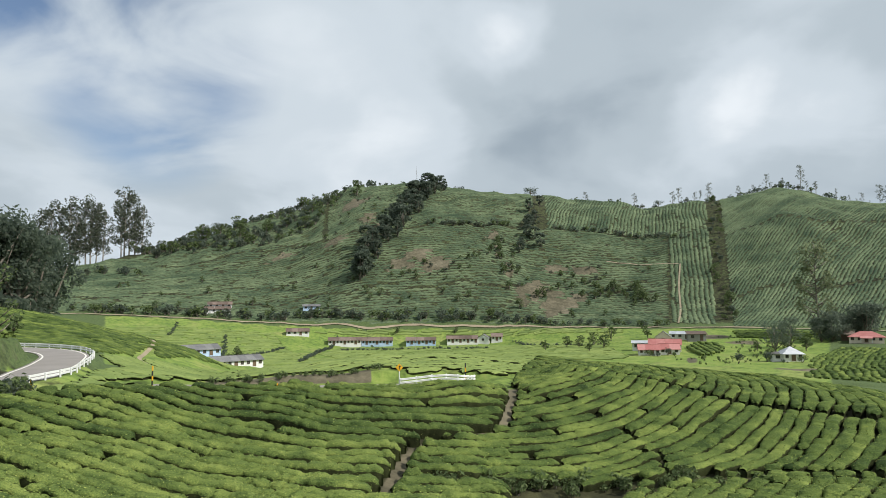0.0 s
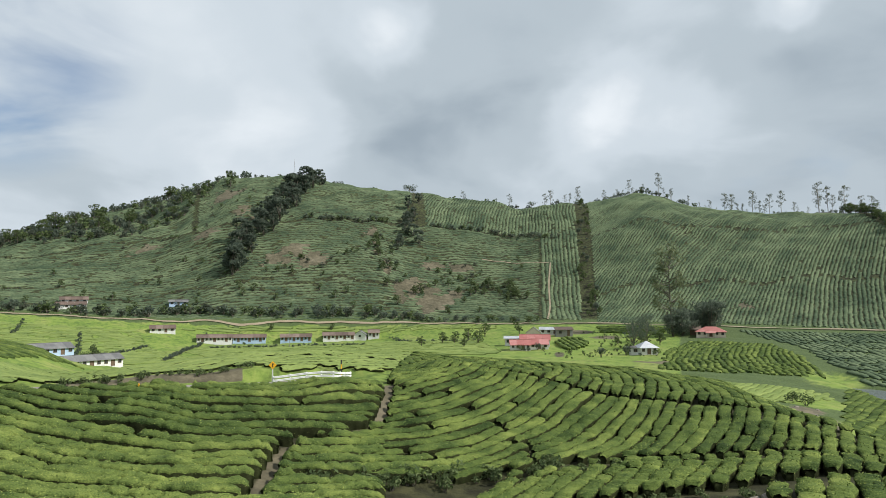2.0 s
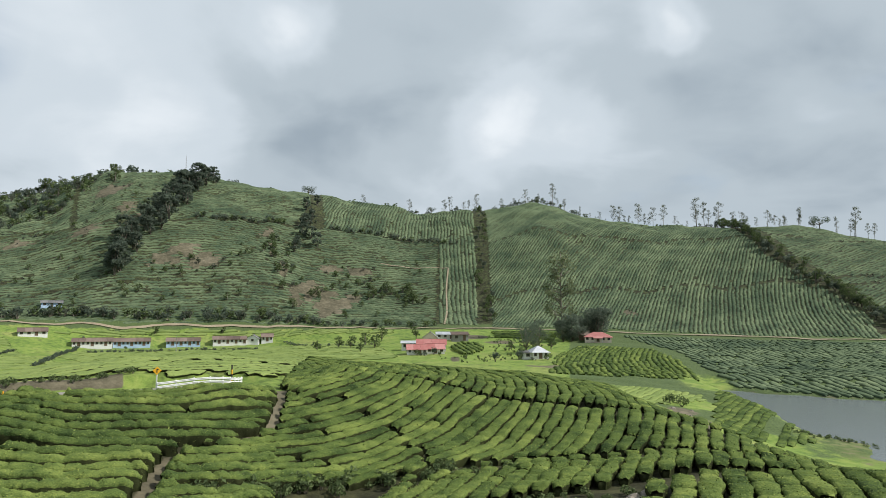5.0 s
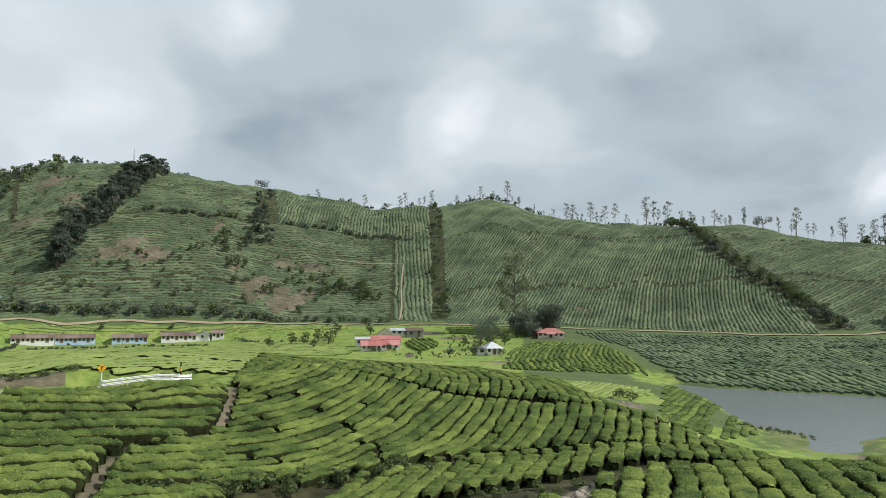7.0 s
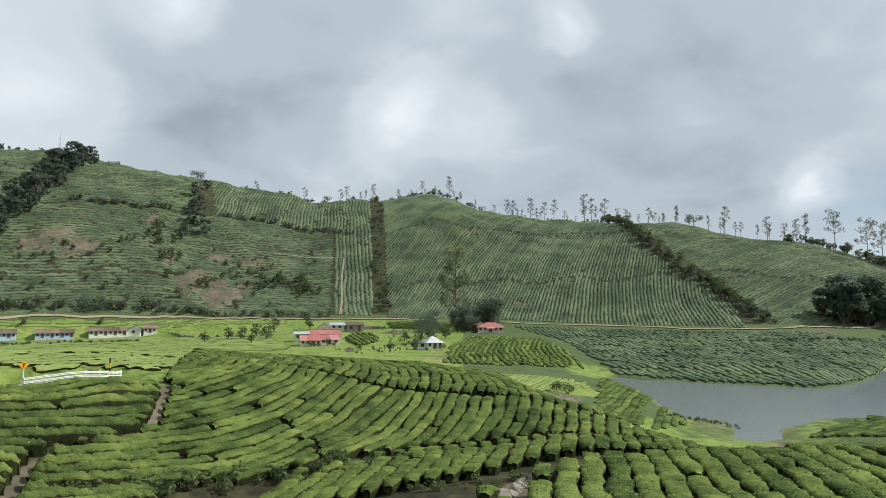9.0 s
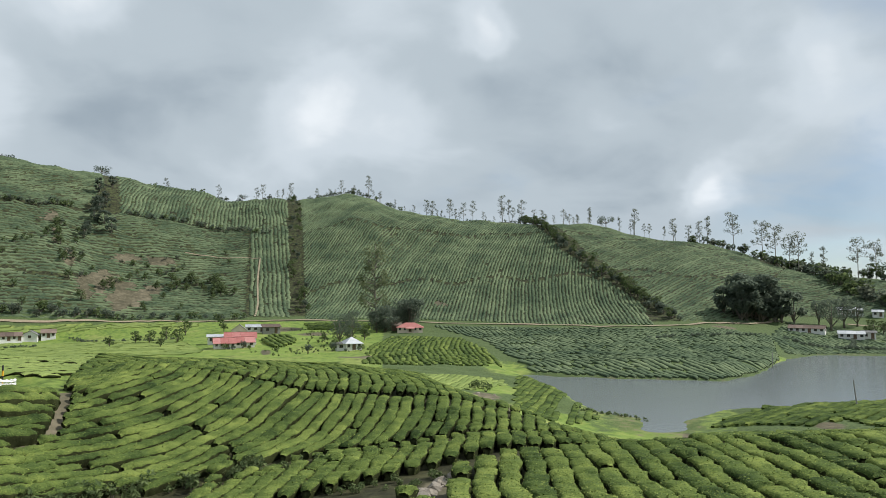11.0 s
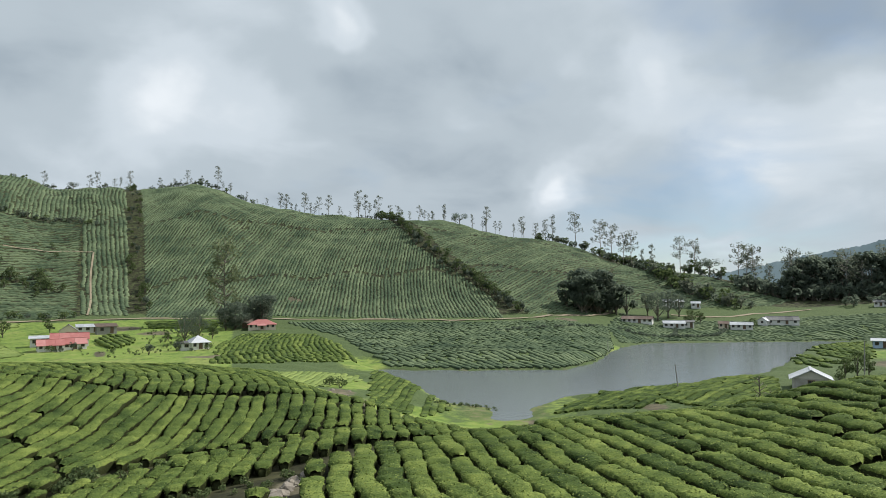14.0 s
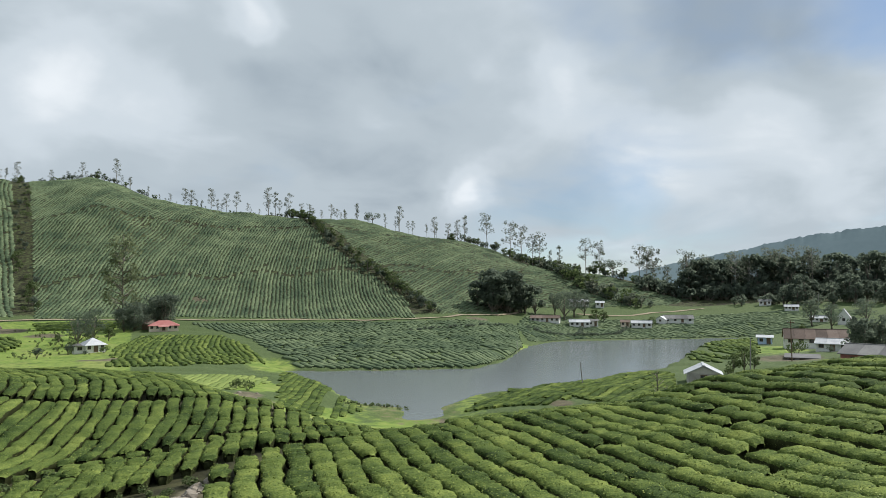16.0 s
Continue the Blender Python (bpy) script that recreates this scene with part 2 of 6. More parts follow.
def height(x, y):
    """The ground's height, with the lake's bed cut into it."""
    shape = np.shape(x)
    x, y = np.atleast_1d(np.asarray(x, float)).ravel(), np.atleast_1d(np.asarray(y, float)).ravel()
    az, r = polar(x, y)
    f = np.clip((az + 180) / 0.25, 0, len(AZ) - 1.001)
    i = f.astype(int)
    f = f - i
    z = np.zeros_like(r)
    for k in range(len(KR) - 1):
        r0, r1 = (KR[j][i] * (1 - f) + KR[j][i + 1] * f for j in (k, k + 1))
        z0, z1 = (KZ[j][i] * (1 - f) + KZ[j][i + 1] * f for j in (k, k + 1))
        t0, t1 = (TAN[j][i] * (1 - f) + TAN[j][i + 1] * f for j in (k, k + 1))
        h, u = r1 - r0, np.clip((r - r0) / (r1 - r0), 0, 1)
        zz = z0 * (1 + 2 * u) * (1 - u) ** 2 + h * t0 * u * (1 - u) ** 2 + z1 * u * u * (3 - 2 * u) - h * t1 * u * u * (1 - u)
        z = np.where((r >= r0) & (r <= r1), zz, z)
    rough = np.clip((r - 20) / 60, 0, 1)
    z = z + rough * 0.16 * waves(x, y, 9, 3) + np.clip((r - 300) / 100, 0, 1) * (2.2 * waves(x, y, 70, 5) + 0.8 * waves(x, y, 22, 6)) * np.clip((r - 280) / 200, 0, 1)
    z = z + 1.8 * np.exp(-((az - 53) / 5.5) ** 2 - ((r - 176) / 13) ** 2)
    z = z + 2.9 * np.exp(-(((x + 44.8) / 6.6) ** 2 + ((y - 66.5) / 7.2) ** 2) ** 3)
    for line, level, near in ((ROAD, ROAD_Z, (x > -170) & (x < 35) & (y > -20) & (y < 100)), (LOWER_ROAD, LOWER_Z, (x > -32) & (x < 38) & (y > 48) & (y < 108))):
        near = near & (r > 8)
        if near.any():
            d, k = near_line(x[near], y[near], line)
            s = np.clip((4.3 - d) / 1.4, 0, 1)
            s = s * s * (3 - 2 * s)
            z[near] = z[near] * (1 - s) + level[k] * s
    wet = np.minimum(r - at_az(SOUTH, az), at_az(NORTH, az) - r)
    wet = np.where((az > 38) & (az < 80.5), wet + 1.5 * waves(x, y, 12, 8), -99)
    for px, py in ((78.8, 59.4), (81.2, 60.9), (83.6, 63.2)):
        wet = np.maximum(wet, 0.6 - 0.9 * np.hypot((x - px) / 1.4, y - py))
    low = np.clip((wet + 16) / 14, 0, 1)
    z = z * (1 - 0.72 * low * low * (3 - 2 * low))
    s = np.clip((wet + 3) / 5.5, 0, 1)
    s = s * s * (3 - 2 * s)
    return (z * (1 - s) - 1.4 * s).reshape(shape)

# ---------------------------------------------------------------- materials


def surface(name, tones, size=2.0, fine=0.15, rough=0.85, bump=0.3, grain=0.05, piece=0.25, metal=0.0, per_object=False, stretch=(1, 1, 1), spec=0.35, thin=0.0, spread=0.44):
    """A weathered surface: tones mixed by wide and fine noise (sizes in metres), a tint per piece, and fine relief."""
    m = bpy.data.materials.new(name)
    m.use_nodes = True
    t = m.node_tree
    b = t.nodes["Principled BSDF"]
    b.inputs["Roughness"].default_value, b.inputs["Metallic"].default_value = rough, metal
    b.inputs["Specular IOR Level"].default_value = spec
    place = t.nodes.new("ShaderNodeNewGeometry")
    scaled = t.nodes.new("ShaderNodeVectorMath")
    scaled.operation = "MULTIPLY"
    scaled.inputs[1].default_value = stretch
    t.links.new(place.outputs["Position"], scaled.inputs[0])

    def noise_at(metres, detail):
        n = t.nodes.new("ShaderNodeTexNoise")
        n.inputs["Scale"].default_value, n.inputs["Detail"].default_value = 1 / metres, detail
        t.links.new(scaled.outputs[0], n.inputs["Vector"])
        return n.outputs[0]

    def add(a, b, ka, kb):
        n = t.nodes.new("ShaderNodeMath")
        n.operation = "MULTIPLY_ADD"
        n.inputs[1].default_value = ka
        t.links.new(a, n.inputs[0])
        k = t.nodes.new("ShaderNodeMath")
        k.operation = "MULTIPLY"
        k.inputs[1].default_value = kb
        t.links.new(b, k.inputs[0])
        t.links.new(k.outputs[0], n.inputs[2])
        return n.outputs[0]

    wide, close = noise_at(size, 4), noise_at(fine, 3)
    if per_object:
        info = t.nodes.new("ShaderNodeObjectInfo")
        chance = info.outputs["Random"]
    else:
        chance = place.outputs["Random Per Island"]
    value = add(add(wide, close, 0.55, 0.45), chance, 1 - piece, piece)
    ramp = t.nodes.new("ShaderNodeValToRGB")
    while len(ramp.color_ramp.elements) < len(tones):
        ramp.color_ramp.elements.new(0.5)
    for i, (e, c) in enumerate(zip(ramp.color_ramp.elements, tones)):
        e.position, e.color = 0.5 - spread / 2 + spread * i / max(1, len(tones) - 1), (*c, 1)
    t.links.new(value, ramp.inputs[0])
    t.links.new(ramp.outputs[0], b.inputs["Base Color"])
    if thin:
        through_leaf, both = t.nodes.new("ShaderNodeBsdfTranslucent"), t.nodes.new("ShaderNodeMixShader")
        both.inputs[0].default_value = thin
        t.links.new(ramp.outputs[0], through_leaf.inputs["Color"])
        t.links.new(b.outputs[0], both.inputs[1])
        t.links.new(through_leaf.outputs[0], both.inputs[2])
        t.links.new(both.outputs[0], t.nodes["Material Output"].inputs["Surface"])
    if bump:
        n = t.nodes.new("ShaderNodeBump")
        n.inputs["Strength"].default_value, n.inputs["Distance"].default_value = bump, grain
        t.links.new(noise_at(grain * 2, 2), n.inputs["Height"])
        t.links.new(n.outputs[0], b.inputs["Normal"])
    return m


def water_material():
    m = bpy.data.materials.new("lake_water")
    m.use_nodes = True
    t = m.node_tree
    b = t.nodes["Principled BSDF"]
    b.inputs["Base Color"].default_value, b.inputs["Roughness"].default_value, b.inputs["IOR"].default_value = (0.13, 0.15, 0.15, 1), 0.2, 1.33
    place = t.nodes.new("ShaderNodeNewGeometry")
    n = t.nodes.new("ShaderNodeTexNoise")
    n.inputs["Scale"].default_value, n.inputs["Detail"].default_value = 0.7, 4
    t.links.new(place.outputs["Position"], n.inputs["Vector"])
    k = t.nodes.new("ShaderNodeBump")
    k.inputs["Strength"].default_value, k.inputs["Distance"].default_value = 0.25, 0.06
    t.links.new(n.outputs[0], k.inputs["Height"])
    t.links.new(k.outputs[0], b.inputs["Normal"])
    return m


def ground_material():
    """Weedy earth under the tea, with meadow grass and bare reddish soil where the land-use layer says so."""
    m = bpy.data.materials.new("estate_ground")
    m.use_nodes = True
    t = m.node_tree
    b = t.nodes["Principled BSDF"]
    b.inputs["Roughness"].default_value, b.inputs["Specular IOR Level"].default_value = 0.95, 0.2
    place = t.nodes.new("ShaderNodeNewGeometry")

    def noise_at(metres, detail):
        n = t.nodes.new("ShaderNodeTexNoise")
        n.inputs["Scale"].default_value, n.inputs["Detail"].default_value, n.inputs["Roughness"].default_value = 1 / metres, detail, 0.6
        t.links.new(place.outputs["Position"], n.inputs["Vector"])
        return n.outputs[0]

    def ramp(value, tones, lo=0.35, hi=0.66):
        r = t.nodes.new("ShaderNodeValToRGB")
        while len(r.color_ramp.elements) < len(tones):
            r.color_ramp.elements.new(0.5)
        for i, (e, c) in enumerate(zip(r.color_ramp.elements, tones)):
            e.position, e.color = lo + (hi - lo) * i / (len(tones) - 1), (*c, 1)
        t.links.new(value, r.inputs[0])
        return r.outputs[0]

    def mix(f, a, c):
        n = t.nodes.new("ShaderNodeMix")
        n.data_type = "RGBA"
        t.links.new(f, n.inputs["Factor"])
        t.links.new(a, n.inputs[6])
        t.links.new(c, n.inputs[7])
        return n.outputs[2]

    layer = t.nodes.new("ShaderNodeAttribute")
    layer.attribute_name = "land_use"
    parts = t.nodes.new("ShaderNodeSeparateColor")
    t.links.new(layer.outputs["Color"], parts.inputs[0])
    broad, middle, close = noise_at(11, 5), noise_at(1.6, 4), noise_at(0.3, 4)

    def ragged(channel):
        """The layer's edge, broken up by noise."""
        k = t.nodes.new("ShaderNodeMath")
        k.operation = "MULTIPLY_ADD"
        k.inputs[1].default_value, k.inputs[2].default_value = 0.7, -0.35
        t.links.new(middle, k.inputs[0])
        a = t.nodes.new("ShaderNodeMath")
        t.links.new(channel, a.inputs[0])
        t.links.new(k.outputs[0], a.inputs[1])
        s = t.nodes.new("ShaderNodeMapRange")
        s.interpolation_type = "SMOOTHSTEP"
        s.inputs[1].default_value, s.inputs[2].default_value = 0.32, 0.62
        t.links.new(a.outputs[0], s.inputs[0])
        return s.outputs[0]

    # litter under the bushes, kept near black to include the shade between rows
    shaded_litter = ramp(middle, [(0.018, 0.018, 0.009), (0.035, 0.036, 0.016), (0.06, 0.06, 0.026)])
    weeds = ramp(close, [(0.045, 0.07, 0.026), (0.075, 0.108, 0.038), (0.11, 0.148, 0.05)])
    # meadow tones are raised to carry the stronger sun on the valley
    grass = mix(close, ramp(broad, [(0.10, 0.165, 0.03), (0.18, 0.255, 0.05), (0.27, 0.27, 0.095)]), ramp(middle, [(0.07, 0.12, 0.026), (0.15, 0.22, 0.045), (0.25, 0.28, 0.075)]))
    soil = mix(close, ramp(middle, [(0.05, 0.045, 0.03), (0.10, 0.086, 0.054), (0.19, 0.162, 0.108)]), ramp(broad, [(0.06, 0.06, 0.036), (0.115, 0.104, 0.066), (0.2, 0.178, 0.122)]))
    colour = mix(ragged(parts.outputs[2]), shaded_litter, weeds)
    colour = mix(ragged(parts.outputs[1]), colour, grass)
    colour = mix(ragged(parts.outputs[0]), colour, soil)
    t.links.new(colour, b.inputs["Base Color"])
    k = t.nodes.new("ShaderNodeBump")
    k.inputs["Strength"].default_value, k.inputs["Distance"].default_value = 0.6, 0.15
    t.links.new(close, k.inputs["Height"])
    t.links.new(k.outputs[0], b.inputs["Normal"])
    return m


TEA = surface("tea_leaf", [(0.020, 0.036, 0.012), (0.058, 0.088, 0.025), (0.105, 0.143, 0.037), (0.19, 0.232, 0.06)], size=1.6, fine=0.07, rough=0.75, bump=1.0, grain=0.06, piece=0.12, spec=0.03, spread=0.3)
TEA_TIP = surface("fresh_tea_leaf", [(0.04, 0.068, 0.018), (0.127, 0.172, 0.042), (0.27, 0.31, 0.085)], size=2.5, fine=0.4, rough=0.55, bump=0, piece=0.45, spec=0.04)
# young tea, made paler: the valley's brighter sun is put into these tones
TEA_YOUNG_SUNLIT = surface("young_sunlit_tea_leaf", [(0.10, 0.146, 0.045), (0.175, 0.228, 0.068), (0.255, 0.308, 0.095)], size=7, fine=0.3, rough=0.8, bump=0.8, grain=0.08, piece=0.15, spec=0.06)
# hill tea: cloud shade and haze are put into its duller, greyer tones
TEA_OLD_SHADED = surface("hazy_shaded_tea_leaf", [(0.046, 0.07, 0.042), (0.09, 0.122, 0.068), (0.145, 0.182, 0.10)], size=14, fine=1.1, rough=0.85, bump=0.5, grain=0.15, piece=0.1, spec=0.03, spread=0.26)
# bare stems, darkened further to paint the shade in the gaps between rows
TEA_STEM_SHADE = surface("shaded_woody_tea_stems", [(0.016, 0.02, 0.008), (0.03, 0.035, 0.014), (0.05, 0.06, 0.022)], size=0.6, fine=0.07, rough=0.9, bump=0.6, grain=0.04, piece=0.2, spec=0.05)
# dark foliage lifted towards grey, with the far trees' haze in the tones
LEAF_DARK_HAZED = surface("hazed_tree_leaf_dark", [(0.09, 0.118, 0.09), (0.13, 0.162, 0.12), (0.175, 0.21, 0.155)], size=3, fine=0.4, rough=0.8, spec=0.05, thin=0.7, bump=0, piece=0.5)
LEAF_GREY = surface("eucalyptus_leaf", [(0.095, 0.115, 0.085), (0.14, 0.16, 0.115), (0.19, 0.21, 0.15)], size=3, fine=0.4, rough=0.8, spec=0.05, thin=0.7, bump=0, piece=0.5)
LEAF_GREEN = surface("shrub_leaf", [(0.07, 0.10, 0.042), (0.11, 0.15, 0.06), (0.165, 0.21, 0.088)], size=2, fine=0.3, rough=0.8, spec=0.1, thin=0.4, bump=0, piece=0.5)
LEAF_OLIVE = surface("silver_oak_leaf", [(0.12, 0.145, 0.075), (0.17, 0.20, 0.105), (0.23, 0.26, 0.145)], size=3, fine=0.4, rough=0.8, spec=0.1, thin=0.6, bump=0, piece=0.5)
BARK = surface("bark", [(0.08, 0.065, 0.05), (0.16, 0.14, 0.11), (0.26, 0.23, 0.19)], size=0.8, fine=0.1, bump=0.5, grain=0.03)
BARK_PALE = surface("pale_eucalyptus_bark", [(0.18, 0.16, 0.13), (0.32, 0.30, 0.26), (0.45, 0.43, 0.38)], size=1.2, fine=0.1, bump=0.3, grain=0.03)
GROUND = ground_material()
WATER = water_material()
ASPHALT = surface("worn_concrete_road", [(0.17, 0.155, 0.14), (0.23, 0.21, 0.19), (0.28, 0.26, 0.235)], size=3, fine=0.05, rough=0.9, bump=0.3, grain=0.01)
DIRT = surface("dirt_track", [(0.18, 0.15, 0.10), (0.27, 0.22, 0.145), (0.36, 0.30, 0.21)], size=4, fine=0.3, bump=0.5, grain=0.06)
ROAD_PAINT = surface("road_paint", [(0.6, 0.58, 0.5), (0.75, 0.73, 0.66)], size=1, fine=0.06, rough=0.7, bump=0)
STEEL_WHITE = surface("white_painted_steel", [(0.6, 0.6, 0.58), (0.78, 0.78, 0.76)], size=0.9, fine=0.08, rough=0.45, bump=0, metal=0.0)
YELLOW = surface("yellow_sign_paint", [(0.72, 0.36, 0.015), (0.85, 0.46, 0.03)], size=0.5, fine=0.05, rough=0.5, bump=0)
BLACK = surface("black_paint", [(0.015, 0.015, 0.015), (0.035, 0.035, 0.035)], size=0.5, fine=0.05, rough=0.6, bump=0)
WALL_WHITE = surface("stained_whitewash", [(0.52, 0.51, 0.47), (0.70, 0.69, 0.66), (0.80, 0.79, 0.77)], size=1.8, fine=0.12, rough=0.9, bump=0.2, grain=0.02, piece=0.1)
WALL_BLUE = surface("faded_blue_wash", [(0.28, 0.40, 0.58), (0.40, 0.53, 0.70), (0.52, 0.62, 0.74)], size=1.8, fine=0.12, rough=0.9, bump=0.2, grain=0.02, piece=0.1)
WALL_CREAM = surface("cream_wash", [(0.55, 0.45, 0.35), (0.70, 0.60, 0.48), (0.78, 0.70, 0.58)], size=1.8, fine=0.12, rough=0.9, bump=0.2, grain=0.02, piece=0.1)
STONE = surface("grey_stone_wall", [(0.22, 0.20, 0.18), (0.34, 0.32, 0.29), (0.5, 0.48, 0.44)], size=0.6, fine=0.12, rough=0.9, bump=0.6, grain=0.05, piece=0.5)
ROOF_RED = surface("red_tin_roof", [(0.27, 0.085, 0.075), (0.37, 0.135, 0.12), (0.47, 0.225, 0.205)], size=1.6, fine=0.15, rough=0.55, bump=0.2, grain=0.02, piece=0.3, per_object=True)
ROOF_TILE = surface("weathered_brown_tile_roof", [(0.08, 0.058, 0.046), (0.14, 0.10, 0.08), (0.22, 0.165, 0.135)], size=2.2, fine=0.2, rough=0.9, bump=0.6, grain=0.05, piece=0.3, per_object=True)
ROOF_GREY = surface("grey_sheet_roof", [(0.07, 0.07, 0.07), (0.13, 0.13, 0.13), (0.22, 0.22, 0.21)], size=2.2, fine=0.2, rough=0.85, bump=0.3, grain=0.04, piece=0.3, per_object=True)
ROOF_TIN = surface("pale_tin_roof", [(0.24, 0.26, 0.28), (0.4, 0.42, 0.44), (0.58, 0.59, 0.6)], size=2.0, fine=0.2, rough=0.6, bump=0.2, grain=0.03, piece=0.2, per_object=True)
GLASS_DARK = surface("dark_window_glass", [(0.02, 0.025, 0.03), (0.05, 0.055, 0.06)], size=1, fine=0.2, rough=0.15, bump=0, spec=0.5)
WOOD = surface("old_timber", [(0.09, 0.06, 0.04), (0.17, 0.115, 0.075)], size=0.8, fine=0.05, rough=0.8, bump=0.3, grain=0.02)
CONCRETE = surface("weathered_concrete", [(0.2, 0.19, 0.18), (0.32, 0.31, 0.29)], size=0.9, fine=0.08, rough=0.9, bump=0.2, grain=0.02)
ROCK = surface("grey_rock", [(0.09, 0.075, 0.055), (0.17, 0.145, 0.11), (0.27, 0.24, 0.2)], size=0.5, fine=0.08, rough=0.9, bump=0.7, grain=0.04)

# ---------------------------------------------------------------- makers


def link(name, verts, faces, material, smooth=True):
    me = bpy.data.meshes.new(name)
    if isinstance(verts, np.ndarray):
        k = faces.shape[1]
        me.vertices.add(len(verts))
        me.vertices.foreach_set("co", np.ascontiguousarray(verts, dtype=np.float32).ravel())
        me.loops.add(faces.size)
        me.loops.foreach_set("vertex_index", np.ascontiguousarray(faces, dtype=np.int32).ravel())
        me.polygons.add(len(faces))
        me.polygons.foreach_set("loop_start", np.arange(0, faces.size, k, dtype=np.int32))
        me.update(calc_edges=True)
    else:
        me.from_pydata(verts, [], faces)
    me.materials.append(material)
    me.polygons.foreach_set("use_smooth", np.full(len(me.polygons), smooth))
    return new(name, me)


def part(name, bm, material, parent, label="", smooth=False):
    """Links a bmesh as one mesh object under a thing or a part."""
    me = bpy.data.meshes.new(name)
    bm.to_mesh(me)
    bm.free()
    me.materials.append(material)
    if smooth:
        me.polygons.foreach_set("use_smooth", [True] * len(me.polygons))
    ob = new(name, me)
    ob.parent = parent
    if label:
        ob["label"] = label
    return ob


def box(bm, centre, size, turn=0.0, bevel=0.0):
    made = bmesh.ops.create_cube(bm, size=1, matrix=Matrix.Translation(centre) @ Matrix.Rotation(turn, 4, "Z") @ Matrix.Diagonal((*size, 1)))
    if bevel:
        edges = list({e for v in made["verts"] for e in v.link_edges})
        bmesh.ops.bevel(bm, geom=edges, offset=bevel, segments=1, affect="EDGES")


def tube(bm, points, radii, sides=6):
    """A tapered limb through points."""
    rings = []
    for i, (p, rad) in enumerate(zip(points, radii)):
        p, rad = Vector([float(c) for c in p]), float(rad)
        d = (Vector(points[min(i + 1, len(points) - 1)]) - Vector(points[max(i - 1, 0)])).normalized()
        a = d.orthogonal().normalized()
        b = d.cross(a)
        rings.append([bm.verts.new(p + rad * (a * math.cos(k * 2 * math.pi / sides) + b * math.sin(k * 2 * math.pi / sides))) for k in range(sides)])
    for r0, r1 in zip(rings[:-1], rings[1:]):
        for k in range(sides):
            bm.faces.new((r0[k], r0[(k + 1) % sides], r1[(k + 1) % sides], r1[k]))
    bm.faces.new(rings[-1])
    bm.faces.new(rings[0][::-1])


def spot(az, r):
    """A plan place from azimuth and distance."""
    return r * math.sin(radians(az)), r * math.cos(radians(az))


def ground_z(x, y):
    return float(height(x, y))


def cards(rng, centres, radii, count, size, flat=0.0):
    """Small leaf sprays, each a bent four-cornered blade, scattered through ellipsoids."""
    n = len(centres)
    pick = rng.randint(0, n, count)
    d = rng.normal(size=(count, 3))
    d /= np.linalg.norm(d, axis=1)[:, None]
    p = np.array(centres)[pick] + d * np.array(radii)[pick] * (rng.uniform(0.45, 1.0, count) ** 0.6)[:, None]
    nrm = d * (1 - flat) + rng.normal(size=(count, 3)) * 0.7 + np.array([0, 0, flat])
    nrm /= np.linalg.norm(nrm, axis=1)[:, None]
    a = np.cross(nrm, rng.normal(size=(count, 3)))
    a /= np.linalg.norm(a, axis=1)[:, None]
    b = np.cross(nrm, a)
    s = rng.uniform(0.55, 1.3, count)[:, None] * size
    w = rng.uniform(0.35, 0.7, count)[:, None]
    verts = np.stack([p - a * s, p + b * s * w + nrm * s * 0.15, p + a * s, p - b * s * w + nrm * s * 0.15], axis=1).reshape(-1, 3)
    faces = np.arange(4 * count).reshape(-1, 4)
    return verts, faces

# ---------------------------------------------------------------- ground, lake, roads


def inside(poly, az, r):
    """Whether places lie inside a field given as a ring of (azimuth, distance)."""
    px, py = np.array([p[0] for p in poly], float), np.array([p[1] for p in poly], float)
    hit = np.zeros(np.shape(az), bool)
    j = len(poly) - 1
    for i in range(len(poly)):
        cross = (py[i] > r) != (py[j] > r)
        hit ^= cross & (az < (px[j] - px[i]) * (r - py[i]) / (py[j] - py[i] + 1e-9) + px[i])
        j = i
    return hit


def spots(az, r, list_of):
    """How far places lie within soft-edged patches (azimuth, distance, half widths in degrees and metres)."""
    v = np.zeros(np.shape(az))
    for a, d, wa, wd in list_of:
        v = np.maximum(v, 1.25 - (((az - a) / wa) ** 2 + ((r - d) / wd) ** 2) ** 0.5)
    x, y = r * np.sin(np.radians(az)), r * np.cos(np.radians(az))
    far = np.clip((r - 250) / 60, 0, 1) * (v > 0)
    v = v + far * (0.3 * waves(x, y, 16, 61) + 0.28 * waves(x, y, 6, 62) - 0.12)
    return np.clip(v, 0, 1)


FOOTPATH = smooth_line([(-3.4, 35), (-3.0, 38.5), (-1.9, 44.5), (0.8, 46.8), (4.0, 50), (5.4, 54.5), (6.0, 58.5)], 0.5)
WASHOUT = smooth_line([(-0.5, 39.5), (3.5, 40.5), (9, 41.6), (14.5, 42.0), (18.5, 41.2)], 0.7)
CROSS_PATH = smooth_line([(30.5, 2.2), (37, 7.5), (44.7, 12.2), (48, 15)], 0.7)
LOWER_TRACK = smooth_line([(9, 41.2), (14.6, 42.4), (18.5, 42.4), (26.2, 40.6), (33.3, 37.2), (38.8, 37.5)], 0.7)
UPPER_TRACK = smooth_line([(13.5, 66.5), (16.1, 63.2), (18.5, 60.0), (22.6, 56.0), (27.0, 52.5), (32.3, 49.1), (35.6, 46.6), (38.6, 43.0)], 0.7)
SEAM = smooth_line([(10.5, 55.5), (12.1, 52.0), (13.6, 49.1), (14.7, 45.3), (14.9, 42.6)], 0.7)
